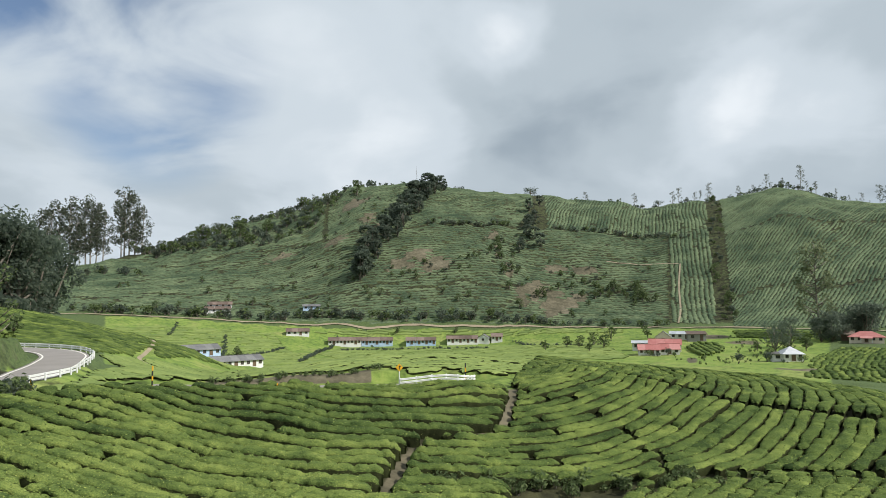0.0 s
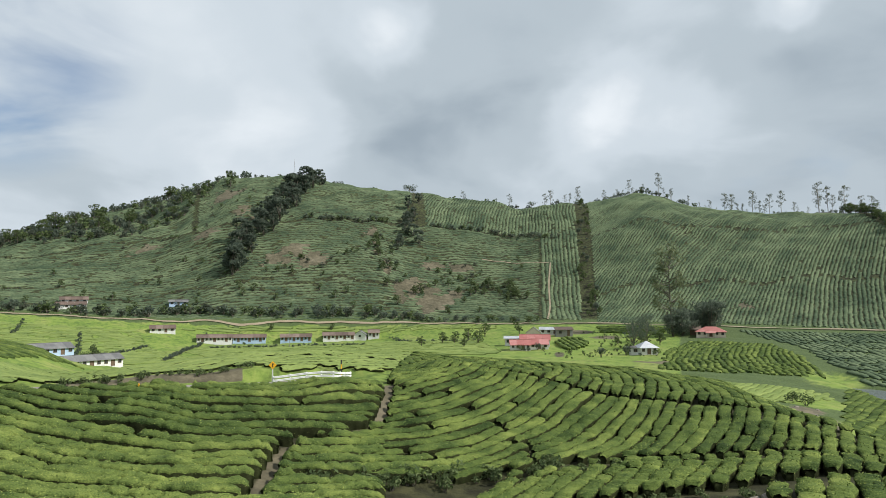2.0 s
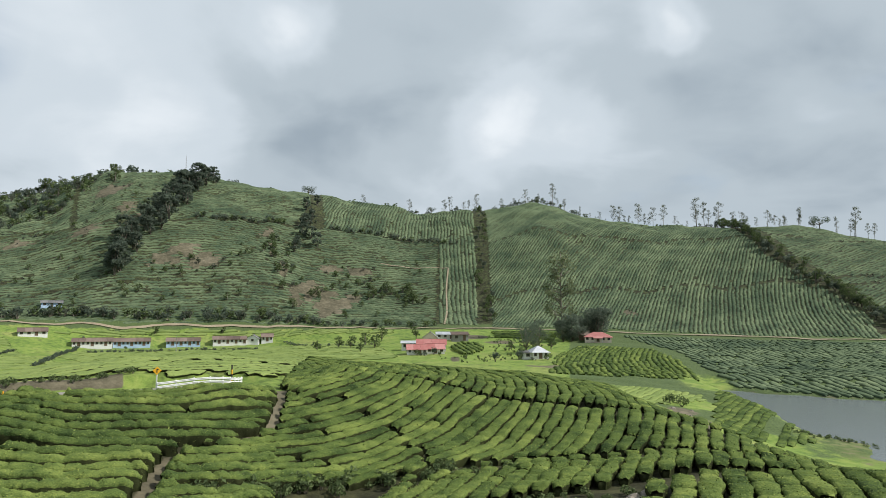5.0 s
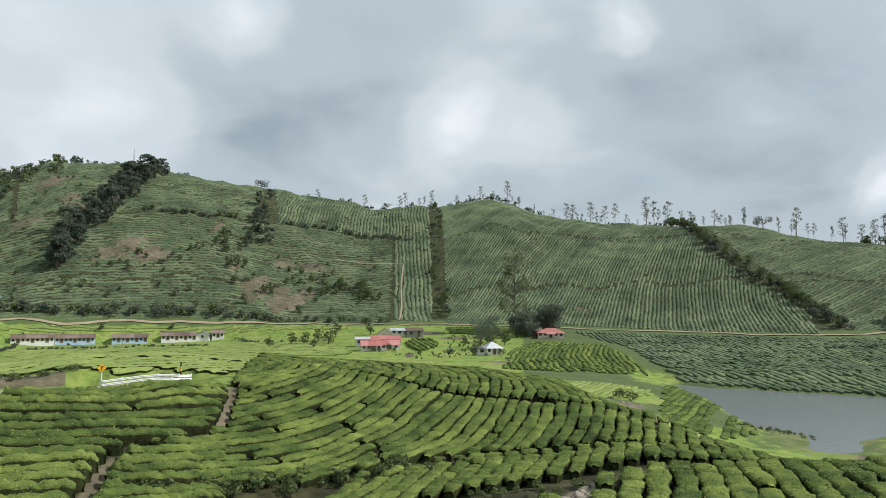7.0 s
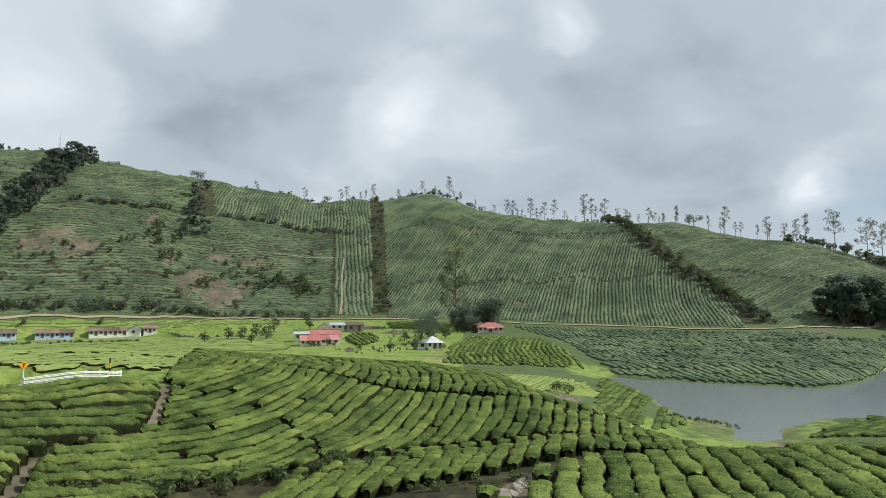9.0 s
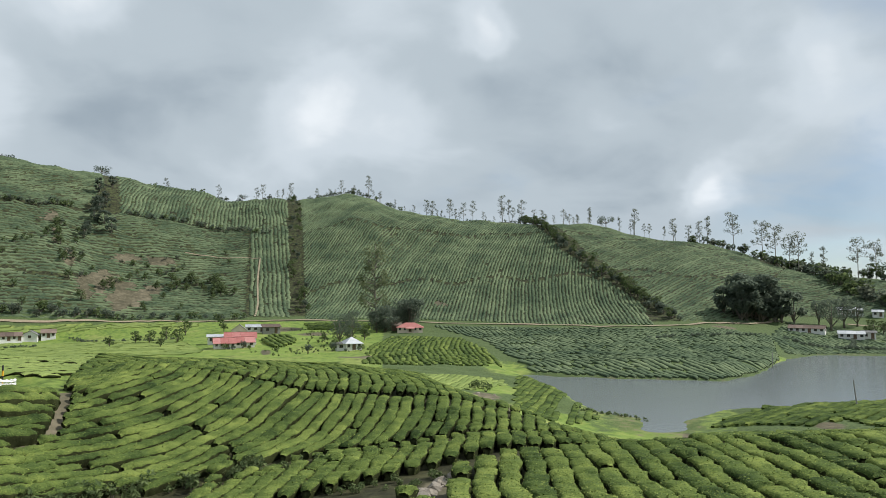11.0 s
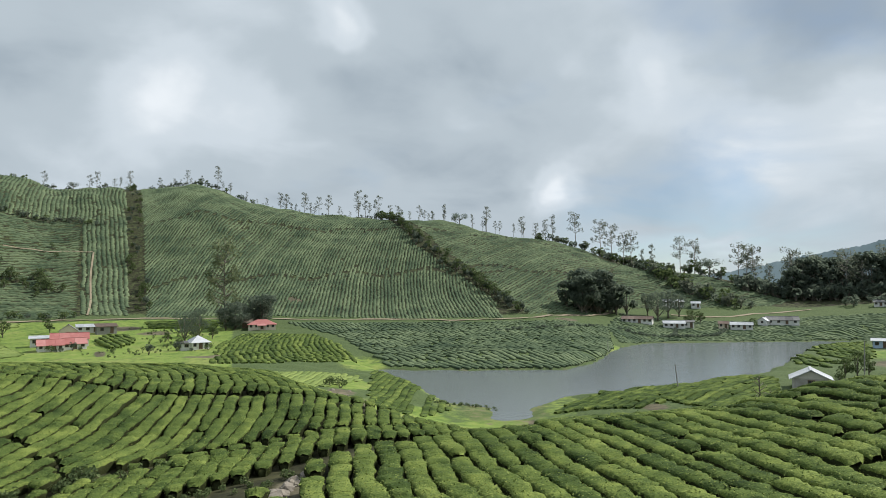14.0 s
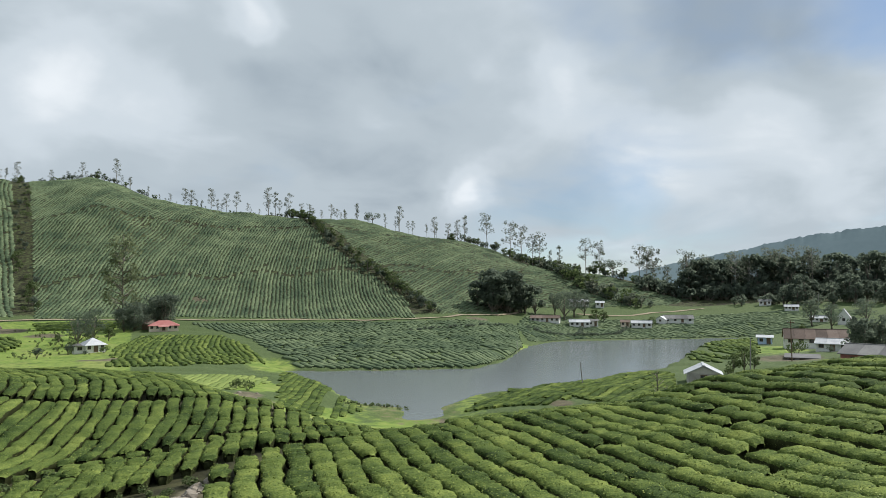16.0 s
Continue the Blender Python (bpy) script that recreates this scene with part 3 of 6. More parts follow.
SOIL = [(-8.0, 466, 1.3, 15), (-6.3, 430, 1.1, 20), (-9.3, 408, 1.6, 9), (-13.8, 416, 1.6, 9), (-3.0, 366, 2.2, 11), (0, 366, 1.4, 8), (4.3, 405, 0.6, 14), (4.8, 380, 0.5, 16), (5.8, 358, 0.7, 14), (6.7, 334, 0.8, 18), (9.2, 342, 2.4, 13), (11.6, 338, 1.2, 9), (9.8, 324, 1.2, 7), (34.7, 306, 1.0, 9),
        (9.6, 329, 2.9, 17), (8.2, 344, 1.8, 15), (-7.4, 472, 2.0, 20), (-1.5, 372, 2.4, 15), (11.6, 374, 2.0, 8), (9.4, 373, 1.4, 8), (35, 36.5, 2.2, 3.2), (34, 33.5, 2.2, 3.2), (75.8, 101, 1.8, 7), (78.5, 112, 2.6, 6), (64.6, 98, 1.3, 2.2), (72.4, 101, 0.9, 3), (40.0, 88, 1.3, 3.5), (38.6, 100, 1.6, 4), (27.6, 172, 2.0, 3), (54.9, 91, 0.5, 5),
        (21.5, 264, 2.2, 8), (24.0, 247, 1.6, 7), (20.2, 196, 0.5, 14), (82, 150, 3, 12), (57.6, 272, 1.2, 4)]
GRASS = [(22.5, 238, 6.5, 50), (20, 200, 6, 26), (25.5, 190, 3, 18), (52, 84, 6, 15), (44, 92, 5, 9), (40.5, 152, 2.6, 22), (-18, 205, 3, 14), (4, 250, 4, 25), (62.0, 205, 1.2, 25), (80, 180, 4, 20), (39, 112, 3.5, 9), (36.5, 120, 4, 8), (48.5, 72, 4, 8), (-11, 220, 3, 10)]


def build_ground():
    azs = np.concatenate([np.arange(-180, -42, 4.0), np.arange(-42, 98, 0.44), np.arange(98, 180, 4.0)])
    rs = np.concatenate([[0.01], np.geomspace(2, 27, 18), np.arange(28, 140, 0.7), np.geomspace(140, 600, 150), np.geomspace(610, 6000, 40)])
    a, r = np.meshgrid(np.radians(azs), rs)
    x, y = (r * np.sin(a) + 0.7 * np.exp(-r / 3)).ravel(), (r * np.cos(a) - 0.9 * np.exp(-r / 3)).ravel()
    z = height(x, y)
    n, m = len(azs), len(rs)
    j, i = np.meshgrid(np.arange(m - 1), np.arange(n), indexing="ij")
    faces = np.stack([j * n + i, (j + 1) * n + i, (j + 1) * n + (i + 1) % n, j * n + (i + 1) % n], axis=-1).reshape(-1, 4)
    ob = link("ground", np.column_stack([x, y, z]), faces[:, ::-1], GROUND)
    az, rr = polar(x, y)
    soil, grass = spots(az, rr, SOIL), spots(az, rr, GRASS)
    near = (rr < 75) & (az > -20) & (az < 95)
    for line, half in ((FOOTPATH, 0.5), (CROSS_PATH, 0.25)):
        d, _ = near_line(x[near], y[near], line)
        soil[near] = np.maximum(soil[near], np.clip(1.4 - d / half * 0.8, 0, 1))
    cut = (az > -19.5) & (az < -6) & (rr > 65.0) & (rr < 67.2)
    soil[cut] = 1
    bank = (x < -30) & (x > -60) & (y > 45) & (y < 80)
    slope = np.abs(height(x[bank] + 0.6, y[bank]) - height(x[bank] - 0.6, y[bank])) / 1.2
    soil[bank] = np.maximum(soil[bank], np.clip((slope - 0.8) * 0.6, 0, 0.36))
    shore = (z > -0.6) & (z < 0.35) & (az > 36) & (az < 84) & (rr < 300)
    soil[shore] = np.maximum(soil[shore], 0.42)
    grass = np.maximum(grass, np.where((z < 0.9) & (rr < 130) & (az > 42), 0.45, 0))
    grass = np.maximum(grass, np.where((rr > 90) & (rr < at_az(FOOT_R, az) - 2) & (az > -27) & (az < 30), 0.6, 0))
    verge = (rr > 54) & (rr < 75) & (az > -33) & (az < 6)
    grass[verge] = np.maximum(grass[verge], 0.55)
    # weeds thin out on the hill, so darker ground stands for shade in the gaps
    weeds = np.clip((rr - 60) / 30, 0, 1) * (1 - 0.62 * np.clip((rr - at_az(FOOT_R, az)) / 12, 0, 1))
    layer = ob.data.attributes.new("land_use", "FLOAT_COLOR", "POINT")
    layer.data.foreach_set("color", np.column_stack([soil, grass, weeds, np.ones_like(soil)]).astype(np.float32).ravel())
    return ob


tagged(build_ground(), "rolling estate ground with weeds, meadow and reddish soil", "ground", kind="structure")


def build_lake():
    ring = [spot(az, r) for az, r in zip(np.linspace(36, 86, 40), np.full(40, 86.0))] + [spot(az, r) for az, r in zip(np.linspace(86, 36, 40), np.full(40, 330.0))]
    return link("lake", [(x, y, 0.0) for x, y in ring], [tuple(range(len(ring)))[::-1]], WATER, smooth=False)


tagged(build_lake(), "calm grey reservoir lake reflecting the clouds", "lake", kind="structure")


def ribbon(name, line, offsets, material, lift=0.05, z=None, tags=()):
    """A strip along a plan line, draped on the ground; offsets across it in metres."""
    d = np.gradient(line, axis=0)
    d /= np.linalg.norm(d, axis=1)[:, None]
    side = np.column_stack([d[:, 1], -d[:, 0]])
    rows = []
    for o in offsets:
        p = line + side * o
        zz = height(p[:, 0], p[:, 1]) if z is None else z
        rows.append(np.column_stack([p, zz + lift]))
    v = np.stack(rows, axis=1)
    n, m = v.shape[:2]
    j, i = np.meshgrid(np.arange(n - 1), np.arange(m - 1), indexing="ij")
    faces = np.stack([j * m + i, j * m + i + 1, (j + 1) * m + i + 1, (j + 1) * m + i], axis=-1).reshape(-1, 4)
    return link(name, v.reshape(-1, 3), faces[:, ::-1], material)


tagged(ribbon("road", ROAD, (-2.5, -1.2, 0, 1.2, 2.5), ASPHALT, 0.06, ROAD_Z), "worn grey concrete road round a hairpin bend", "road", kind="structure")
for off in (-2.15, 2.15):
    tagged(ribbon("road_line", ROAD, (off - 0.09, off + 0.09), ROAD_PAINT, 0.066, ROAD_Z), "faded white edge line on the road", "road marking", kind="structure")
tagged(ribbon("road", LOWER_ROAD, (-2.3, -1.2, 0, 1.2, 2.3), ASPHALT, 0.06, LOWER_Z), "worn grey road below the tea bank", "road", kind="structure")
track_az = np.arange(-31, 62, 0.4)
track = np.column_stack([at_az(FOOT_R, track_az) * np.sin(np.radians(track_az)), at_az(FOOT_R, track_az) * np.cos(np.radians(track_az))])
track = track + np.column_stack([1.5 * waves(track_az, 0 * track_az, 9, 51), 1.5 * waves(track_az, 0 * track_az, 7, 52)])
tagged(ribbon("dirt_track", track, (-0.9, 0, 0.9), DIRT, 0.3), "pale dirt track along the foot of the hill", "track", kind="structure")
BEND_PATH = smooth_line([(-66, 152), (-61.5, 143), (-57.3, 132.3), (-54.7, 124), (-51.6, 114.5), (-46.5, 107)], 1.5)
tagged(ribbon("footpath", BEND_PATH, (-0.35, 0, 0.35), DIRT, 0.12), "pale footpath over the end of the tea spur", "path", kind="structure")
lane = smooth_line([spot(66, 318), spot(69.5, 318), spot(72.5, 330), spot(76, 345)], 3)
tagged(ribbon("dirt_track", lane, (-0.8, 0, 0.8), DIRT, 0.2), "pale dirt lane above the lakeside houses", "track", kind="structure")


FAR_CREST = [(62, 20), (70, 62), (74.6, 93), (77.5, 108), (80.4, 128), (84.2, 149), (88.4, 161), (95, 150), (108, 90), (118, 20)]
NEAR_CREST = [(84, 20), (85.5, 56), (87, 68), (88.4, 80), (92, 96), (98, 92), (106, 60), (114, 10)]


def build_backdrop(crest, r0, material):
    """The distant wooded mountain, pale blue; its haze is in the material's colour."""
    az = np.arange(crest[0][0], crest[-1][0], 0.12)
    top = np.interp(az, [c[0] for c in crest], [c[1] for c in crest])
    crowns = 2.2 * waves(az, 0 * az, 1.6, 31) + 1.6 * waves(az, 0 * az, 0.45, 32)
    rows = []
    for k, s in enumerate(np.linspace(0, 1, 14)):
        r = r0 + 260 * s
        z = -60 + (top + 60) * s ** 0.8 + (crowns if s == 1 else 0)
        rows.append(np.column_stack([r * np.sin(np.radians(az)), r * np.cos(np.radians(az)), z]))
    v = np.stack(rows, axis=0)
    m, n = v.shape[:2]
    j, i = np.meshgrid(np.arange(m - 1), np.arange(n - 1), indexing="ij")
    f = np.stack([j * n + i, j * n + i + 1, (j + 1) * n + i + 1, (j + 1) * n + i], axis=-1).reshape(-1, 4)
    return link("backdrop", v.reshape(-1, 3), f, material)


# both backdrop woods have the air's haze mixed into their base colours
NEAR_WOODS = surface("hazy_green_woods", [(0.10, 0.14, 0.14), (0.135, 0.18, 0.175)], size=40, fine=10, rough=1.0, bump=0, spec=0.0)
FAR_WOODS = surface("haze_blue_woods", [(0.14, 0.19, 0.205), (0.18, 0.235, 0.25)], size=60, fine=14, rough=1.0, bump=0, spec=0.0)
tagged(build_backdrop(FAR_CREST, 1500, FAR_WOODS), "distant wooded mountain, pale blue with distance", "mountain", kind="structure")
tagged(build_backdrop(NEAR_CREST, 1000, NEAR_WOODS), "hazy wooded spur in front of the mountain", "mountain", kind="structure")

# ---------------------------------------------------------------- trees and shrubs


def plant(name, label, category, wood, crown_verts, crown_faces, bark, leaf, group=""):
    """A tree: a trunk with limbs and a crown of leaf sprays, under an Empty at its base."""
    base = new(name)
    base.empty_display_size = 0.3
    part("trunk", wood, bark, base, smooth=True)
    crown = link("crown", crown_verts, crown_faces, leaf, smooth=False)
    crown.parent = base
    return tagged(base, label, category, group)


def eucalyptus(seed, h, sprays=520, spread=0.16, thin=False, limbs=15, low=0.3):
    """Tall slender trunk, ascending limbs in the upper half, loose clumps at their ends."""
    rng = np.random.RandomState(seed)
    wood = bmesh.new()
    lean = rng.uniform(-0.04, 0.04, 2) * h
    line = [(lean[0] * s * s + 0.012 * h * math.sin(5 * s + seed), lean[1] * s * s, h * s) for s in np.linspace(0, 0.97, 7)]
    tube(wood, line, [0.011 * h * (1 - 0.85 * s) + 0.03 for s in np.linspace(0, 1, 7)])
    centres, radii = [(line[-1][0], line[-1][1], h * 0.95)], [(0.07 * h, 0.07 * h, 0.06 * h)]
    for k in range(9 if thin else limbs):
        s = low + (0.93 - low) * (k + rng.uniform(0, 1)) / (9 if thin else limbs)
        a = rng.uniform(0, 6.28)
        reach = spread * h * rng.uniform(0.5, 1.1) * (1.25 - s * 0.6)
        o = np.array([lean[0] * s * s + 0.012 * h * math.sin(5 * s + seed), lean[1] * s * s, h * s])
        tip = o + np.array([reach * math.cos(a), reach * math.sin(a), h * rng.uniform(0.05, 0.13)])
        tube(wood, [tuple(o), tuple(o * 0.5 + tip * 0.5 + np.array([0, 0, -0.01 * h])), tuple(tip)], [0.006 * h + 0.02, 0.004 * h + 0.015, 0.02], 5)
        centres.append(tuple(tip))
        rad = h * rng.uniform(0.045, 0.09)
        radii.append((rad, rad, rad * 0.95))
    v, f = cards(rng, centres, radii, sprays, 0.018 * h, 0.2)
    return wood, v, f


def broadleaf(seed, h, width=0.7, sprays=1100, clumps=16, bare=0.25, flat=0.25, blade=0.034):
    """Short trunk, spreading limbs and a dense uneven crown of many clumps."""
    rng = np.random.RandomState(seed)
    wood = bmesh.new()
    tube(wood, [(0, 0, -0.3), (0.02 * h, 0, bare * h), (0, 0.02 * h, 0.72 * h)], [0.035 * h + 0.03, 0.025 * h + 0.02, 0.012 * h])
    centres, radii = [], []
    for k in range(clumps):
        a, s = rng.uniform(0, 6.28), rng.uniform(0, 1) ** 0.5
        z = h * (bare + (0.92 - bare) * rng.uniform(0.12, 1) ** 0.8)
        room = math.sin(math.pi * min(1, max(0.12, (z / h - bare * 0.7) / (1.08 - bare * 0.7)))) ** 0.6
        tip = (0.5 * width * h * s * room * math.cos(a), 0.5 * width * h * s * room * math.sin(a), z)
        if k < 7:
            tube(wood, [(0, 0, h * bare * 0.9), tuple(0.55 * np.array(tip) + np.array([0, 0, h * bare * 0.35])), tip], [0.016 * h + 0.02, 0.009 * h + 0.015, 0.015], 5)
        rad = h * width * rng.uniform(0.12, 0.24)
        centres.append(tip)
        radii.append((rad, rad, rad * 0.75))
    v, f = cards(rng, centres, radii, sprays, blade * h + 0.06, flat)
    return wood, v, f


def conifer(seed, h, width=0.4, sprays=900):
    """Dark pointed tree, its sprays drooping from whorls round one stem."""
    rng = np.random.RandomState(seed)
    wood = bmesh.new()
    tube(wood, [(0, 0, -0.3), (0, 0, h * 0.5), (0.01 * h, 0, h * 0.97)], [0.025 * h + 0.03, 0.014 * h + 0.02, 0.012])
    centres, radii = [], []
    for k in range(26):
        s = k / 26
        a = k * 2.4
        reach = 0.5 * width * h * (1 - s) ** 0.8 * rng.uniform(0.55, 0.95)
        centres.append((reach * 0.75 * math.cos(a), reach * 0.75 * math.sin(a), h * (0.08 + 0.88 * s)))
        radii.append((reach * 0.55 + 0.015 * h, reach * 0.55 + 0.015 * h, 0.045 * h))
    v, f = cards(rng, centres, radii, sprays, 0.03 * h + 0.05, 0.1)
    return wood, v, f


def shrub(seed, h, width=1.3, sprays=330, blade=0.06):
    rng = np.random.RandomState(seed)
    wood = bmesh.new()
    centres, radii = [], []
    for k in range(6):
        a = rng.uniform(0, 6.28)
        tip = (0.3 * width * h * math.cos(a) * rng.uniform(0.3, 1), 0.3 * width * h * math.sin(a) * rng.uniform(0.3, 1), h * rng.uniform(0.35, 0.78))
        tube(wood, [(0, 0, -0.25), tip], [0.03 * h + 0.01, 0.01], 4)
        rad = h * rng.uniform(0.22, 0.34)
        centres.append(tip)
        radii.append((rad * width * 0.8, rad * width * 0.8, rad))
    v, f = cards(rng, centres, radii, sprays, blade * h + 0.05, 0.15)
    return wood, v, f


planted = set()


def stand(kind, x, y, scale=1.0, turn=None, sink=0.05):
    """Plants a copy of a model; the first place takes the model itself."""
    rng_turn = random.uniform(0, 360) if turn is None else turn
    m = pose(x, y, ground_z(x, y) - sink, 0, 0, rng_turn) @ Matrix.Scale(scale, 4)
    if kind.name not in planted:
        planted.add(kind.name)
        kind.matrix_basis = m
        return kind
    return copy_thing(kind, m)


EUCS = [plant("eucalyptus", "tall slender eucalyptus with a loose grey-green crown", "tree", *eucalyptus(s, 12.0, 560, sp, thin), BARK_PALE, LEAF_GREY, "trees along the ridge") for s, sp, thin in ((1, 0.15, False), (2, 0.12, True), (3, 0.2, False), (4, 0.1, True), (5, 0.17, False))]
TALL = [plant("eucalyptus", "very tall eucalyptus with pale trunk and open crown", "tree", *eucalyptus(s, 24.0, 1300, sp, False, 34, 0.14), BARK_PALE, LEAF_GREY, "tall trees at the forest edge") for s, sp in ((11, 0.16), (12, 0.2), (13, 0.13))]
LACY = [plant("eucalyptus", "tall eucalyptus with bare pale trunk and lacy crown", "tree", *eucalyptus(s, 24.0, 620, sp, False, 20, 0.38), BARK_PALE, LEAF_GREY, "tall trees at the forest edge") for s, sp in ((14, 0.2), (15, 0.16), (16, 0.23))]
DARK = [plant("forest_tree", "large dark broadleaf tree with dense crown", "tree", *broadleaf(s, 18.0, w, 1900, 32, b * 0.7, 0.25, 0.018), BARK, LEAF_DARK_HAZED, "dark trees of the woods") for s, w, b in ((21, 0.65, 0.2), (22, 0.55, 0.3), (23, 0.8, 0.22), (24, 0.6, 0.12))]
WOODS = [plant("forest_tree", "tall dark tree in dense woods", "tree", *broadleaf(s, 18.0, w, 520, 20, 0.06, 0.2, 0.058), BARK, LEAF_DARK_HAZED, "dark trees of the woods") for s, w in ((25, 0.6), (26, 0.5), (27, 0.7))]
DOME = [plant("shade_tree", "broad dark shade tree with a dense domed crown", "tree", *broadleaf(s, 10.0, w, 2600, 34, 0.04, 0.2, 0.026), BARK, LEAF_DARK_HAZED, "dark trees of the woods") for s, w in ((28, 1.05), (29, 0.8))]
ROUND = [plant("shade_tree", "small rounded shade tree among the tea", "tree", *broadleaf(s, 6.0, w, 700, 14, b * 0.6), BARK, LEAF_GREEN, "small trees on the slope") for s, w, b in ((31, 0.8, 0.25), (32, 0.65, 0.3), (33, 1.0, 0.3))]
FLAT_TOP = plant("umbrella_tree", "flat-topped spreading tree on the ridge", "tree", *broadleaf(41, 10.0, 1.25, 800, 16, 0.55, 0.6), BARK, LEAF_DARK_HAZED)
CONES = [plant("cypress", "dark pointed cypress tree", "tree", *conifer(s, 10.0, w, 900), BARK, LEAF_DARK_HAZED) for s, w in ((51, 0.46), (52, 0.7))]
SHRUBS = [plant("shrub", "dark green bushy shrub in a hedgerow", "shrub", *shrub(s, 4.0, w), BARK, m, "shrubs of the hedgerows") for s, w, m in ((61, 1.2, LEAF_DARK_HAZED), (62, 1.5, LEAF_GREEN), (63, 0.9, LEAF_DARK_HAZED), (64, 1.3, LEAF_GREEN))]
SCRUB = [plant("scrub_bush", "grey-green wild bush on the far hillside", "shrub", *shrub(s, 4.0, w, 56, 0.15), BARK, m, "shrubs of the hedgerows") for s, w, m in ((65, 1.3, LEAF_DARK_HAZED), (66, 1.6, LEAF_GREEN), (67, 1.0, LEAF_GREY), (68, 1.4, LEAF_DARK_HAZED))]
WEEDS = [plant("weed_bush", "low green weed bush on open ground", "shrub", *shrub(s, 4.0, w, 60, 0.13), BARK, LEAF_GREEN, "shrubs of the hedgerows") for s, w in ((69, 1.5), (70, 1.2))]
OAK = plant("silver_oak", "very tall silver oak with layered olive foliage", "tree", *eucalyptus(71, 30.0, 1300, 0.17, False, 44, 0.16), BARK, LEAF_OLIVE)
random.seed(5)


def mesh_of(kind):
    """The quads of a model's trunk and crown, for joining."""
    out = []
    for ob in kind.children:
        v = np.array([c.co for c in ob.data.vertices])
        f = np.array([list(q.vertices) for q in ob.data.polygons if len(q.vertices) == 4])
        out.append((v, f, ob.data.materials[0]))
    return out


MODELS = {}


def thicket(label, kinds, line, count, sizes, model, spread, seed):
    """A belt of far scrub that nobody could count, as one mesh."""
    rng = np.random.RandomState(seed)
    pts = smooth_line([spot(*p) for p in line], 1.0)
    where = np.array([pts[min(len(pts) - 1, int((k + rng.uniform(0, 1)) / count * len(pts)))] + rng.uniform(-spread, spread, 2) for k in range(count)])
    z = height(where[:, 0], where[:, 1])
    verts, faces, slots, mats, total = [], [], [], [], 0
    for p, zz in zip(where, z):
        kind = kinds[rng.randint(len(kinds))]
        if kind.name not in MODELS:
            MODELS[kind.name] = mesh_of(kind)
        s, a = rng.uniform(*sizes) / model, rng.uniform(0, 6.28)
        turn = np.array([[math.cos(a), -math.sin(a), 0], [math.sin(a), math.cos(a), 0], [0, 0, 1]]) * s
        for v, f, m in MODELS[kind.name]:
            if m not in mats:
                mats.append(m)
            verts.append(v @ turn.T + np.array([p[0], p[1], zz - 0.1]))
            faces.append(f + total)
            slots.append(np.full(len(f), mats.index(m)))
            total += len(v)
    ob = link("scrub", np.concatenate(verts), np.concatenate(faces), mats[0], smooth=False)
    for m in mats[1:]:
        ob.data.materials.append(m)
    ob.data.polygons.foreach_set("material_index", np.concatenate(slots).astype(np.int32))
    return tagged(ob, label, "shrubs", kind="stuff")


def belt(kinds, line, count, sizes, model, spread, seed):
    """Plants along a plan line of (azimuth, distance)."""
    rng = np.random.RandomState(seed)
    pts = smooth_line([spot(*p) for p in line], 1.0)
    for k in range(count):
        p = pts[min(len(pts) - 1, int((k + rng.uniform(0, 1)) / count * len(pts)))] + rng.uniform(-spread, spread, 2)
        stand(kinds[rng.randint(len(kinds))], p[0], p[1], rng.uniform(*sizes) / model, rng.uniform(0, 360))


def on_ridge(az, shift=0.0):
    return spot(az, float(at_az(RIDGE_R, az)) + shift)


for az, h in ((12.2, 9.6), (16.2, 10.5), (19.2, 10.5), (19.7, 11.5), (20.9, 7), (21.3, 8), (22.0, 12.5), (25.2, 6), (26.2, 10), (28.5, 11.5), (29.5, 6), (32.4, 9.8), (33.5, 10.7), (34.0, 10.7), (34.8, 10), (35.5, 12.5), (36.7, 12.5), (37.5, 10.7), (38.4, 9.8),
              (40.0, 13.5), (40.6, 13.4), (41.7, 15.2), (42.7, 9.8), (43.4, 14.3), (45.2, 10.7), (45.7, 8), (46.3, 9), (47.3, 14.3), (49.8, 11), (51.0, 12), (53.3, 10), (54.0, 10.5), (55.2, 11), (56.0, 10), (56.6, 11), (63.8, 13), (64.6, 10), (-9.6, 9), (-11.0, 8), (-23.2, 10.6)):
    stand(EUCS[int(az * 10) % 5], *on_ridge(az), h / 10.3)
for az, h in ((58.5, 17), (60.5, 17), (61.4, 18.5), (62.4, 16), (63.0, 18), (66.8, 17), (67.9, 15.5), (71.1, 18.6), (72.3, 14), (73.3, 14), (74.7, 15.5), (-24.3, 27), (-25.2, 25), (-25.8, 22), (-27.0, 20), (-27.9, 24), (-28.6, 22), (-24.8, 26), (-25.5, 27), (-27.5, 24), (-28.2, 26), (-28.9, 25), (-29.3, 27), (-29.9, 26), (-30.5, 25), (-31.3, 27)):
    stand((TALL if az < 0 else LACY)[int(abs(az) * 10) % 3], *on_ridge(az, -8 if az < 0 else 0), h / (20.0 if az < 0 else 18.5))
for az, h, w in ((7.6, 10, 0), (18.1, 6, 0), (48.7, 9, 0), (69.0, 10, 0), (-18.6, 9, 0)):
    stand(FLAT_TOP, *on_ridge(az), h / 10.0)
for az, h in ((13.0, 5), (24.3, 5.5), (27.2, 6.5), (27.7, 6), (59.3, 6), (65.2, 5)):
    stand(ROUND[int(az) % 3], *on_ridge(az), h / 6.0)

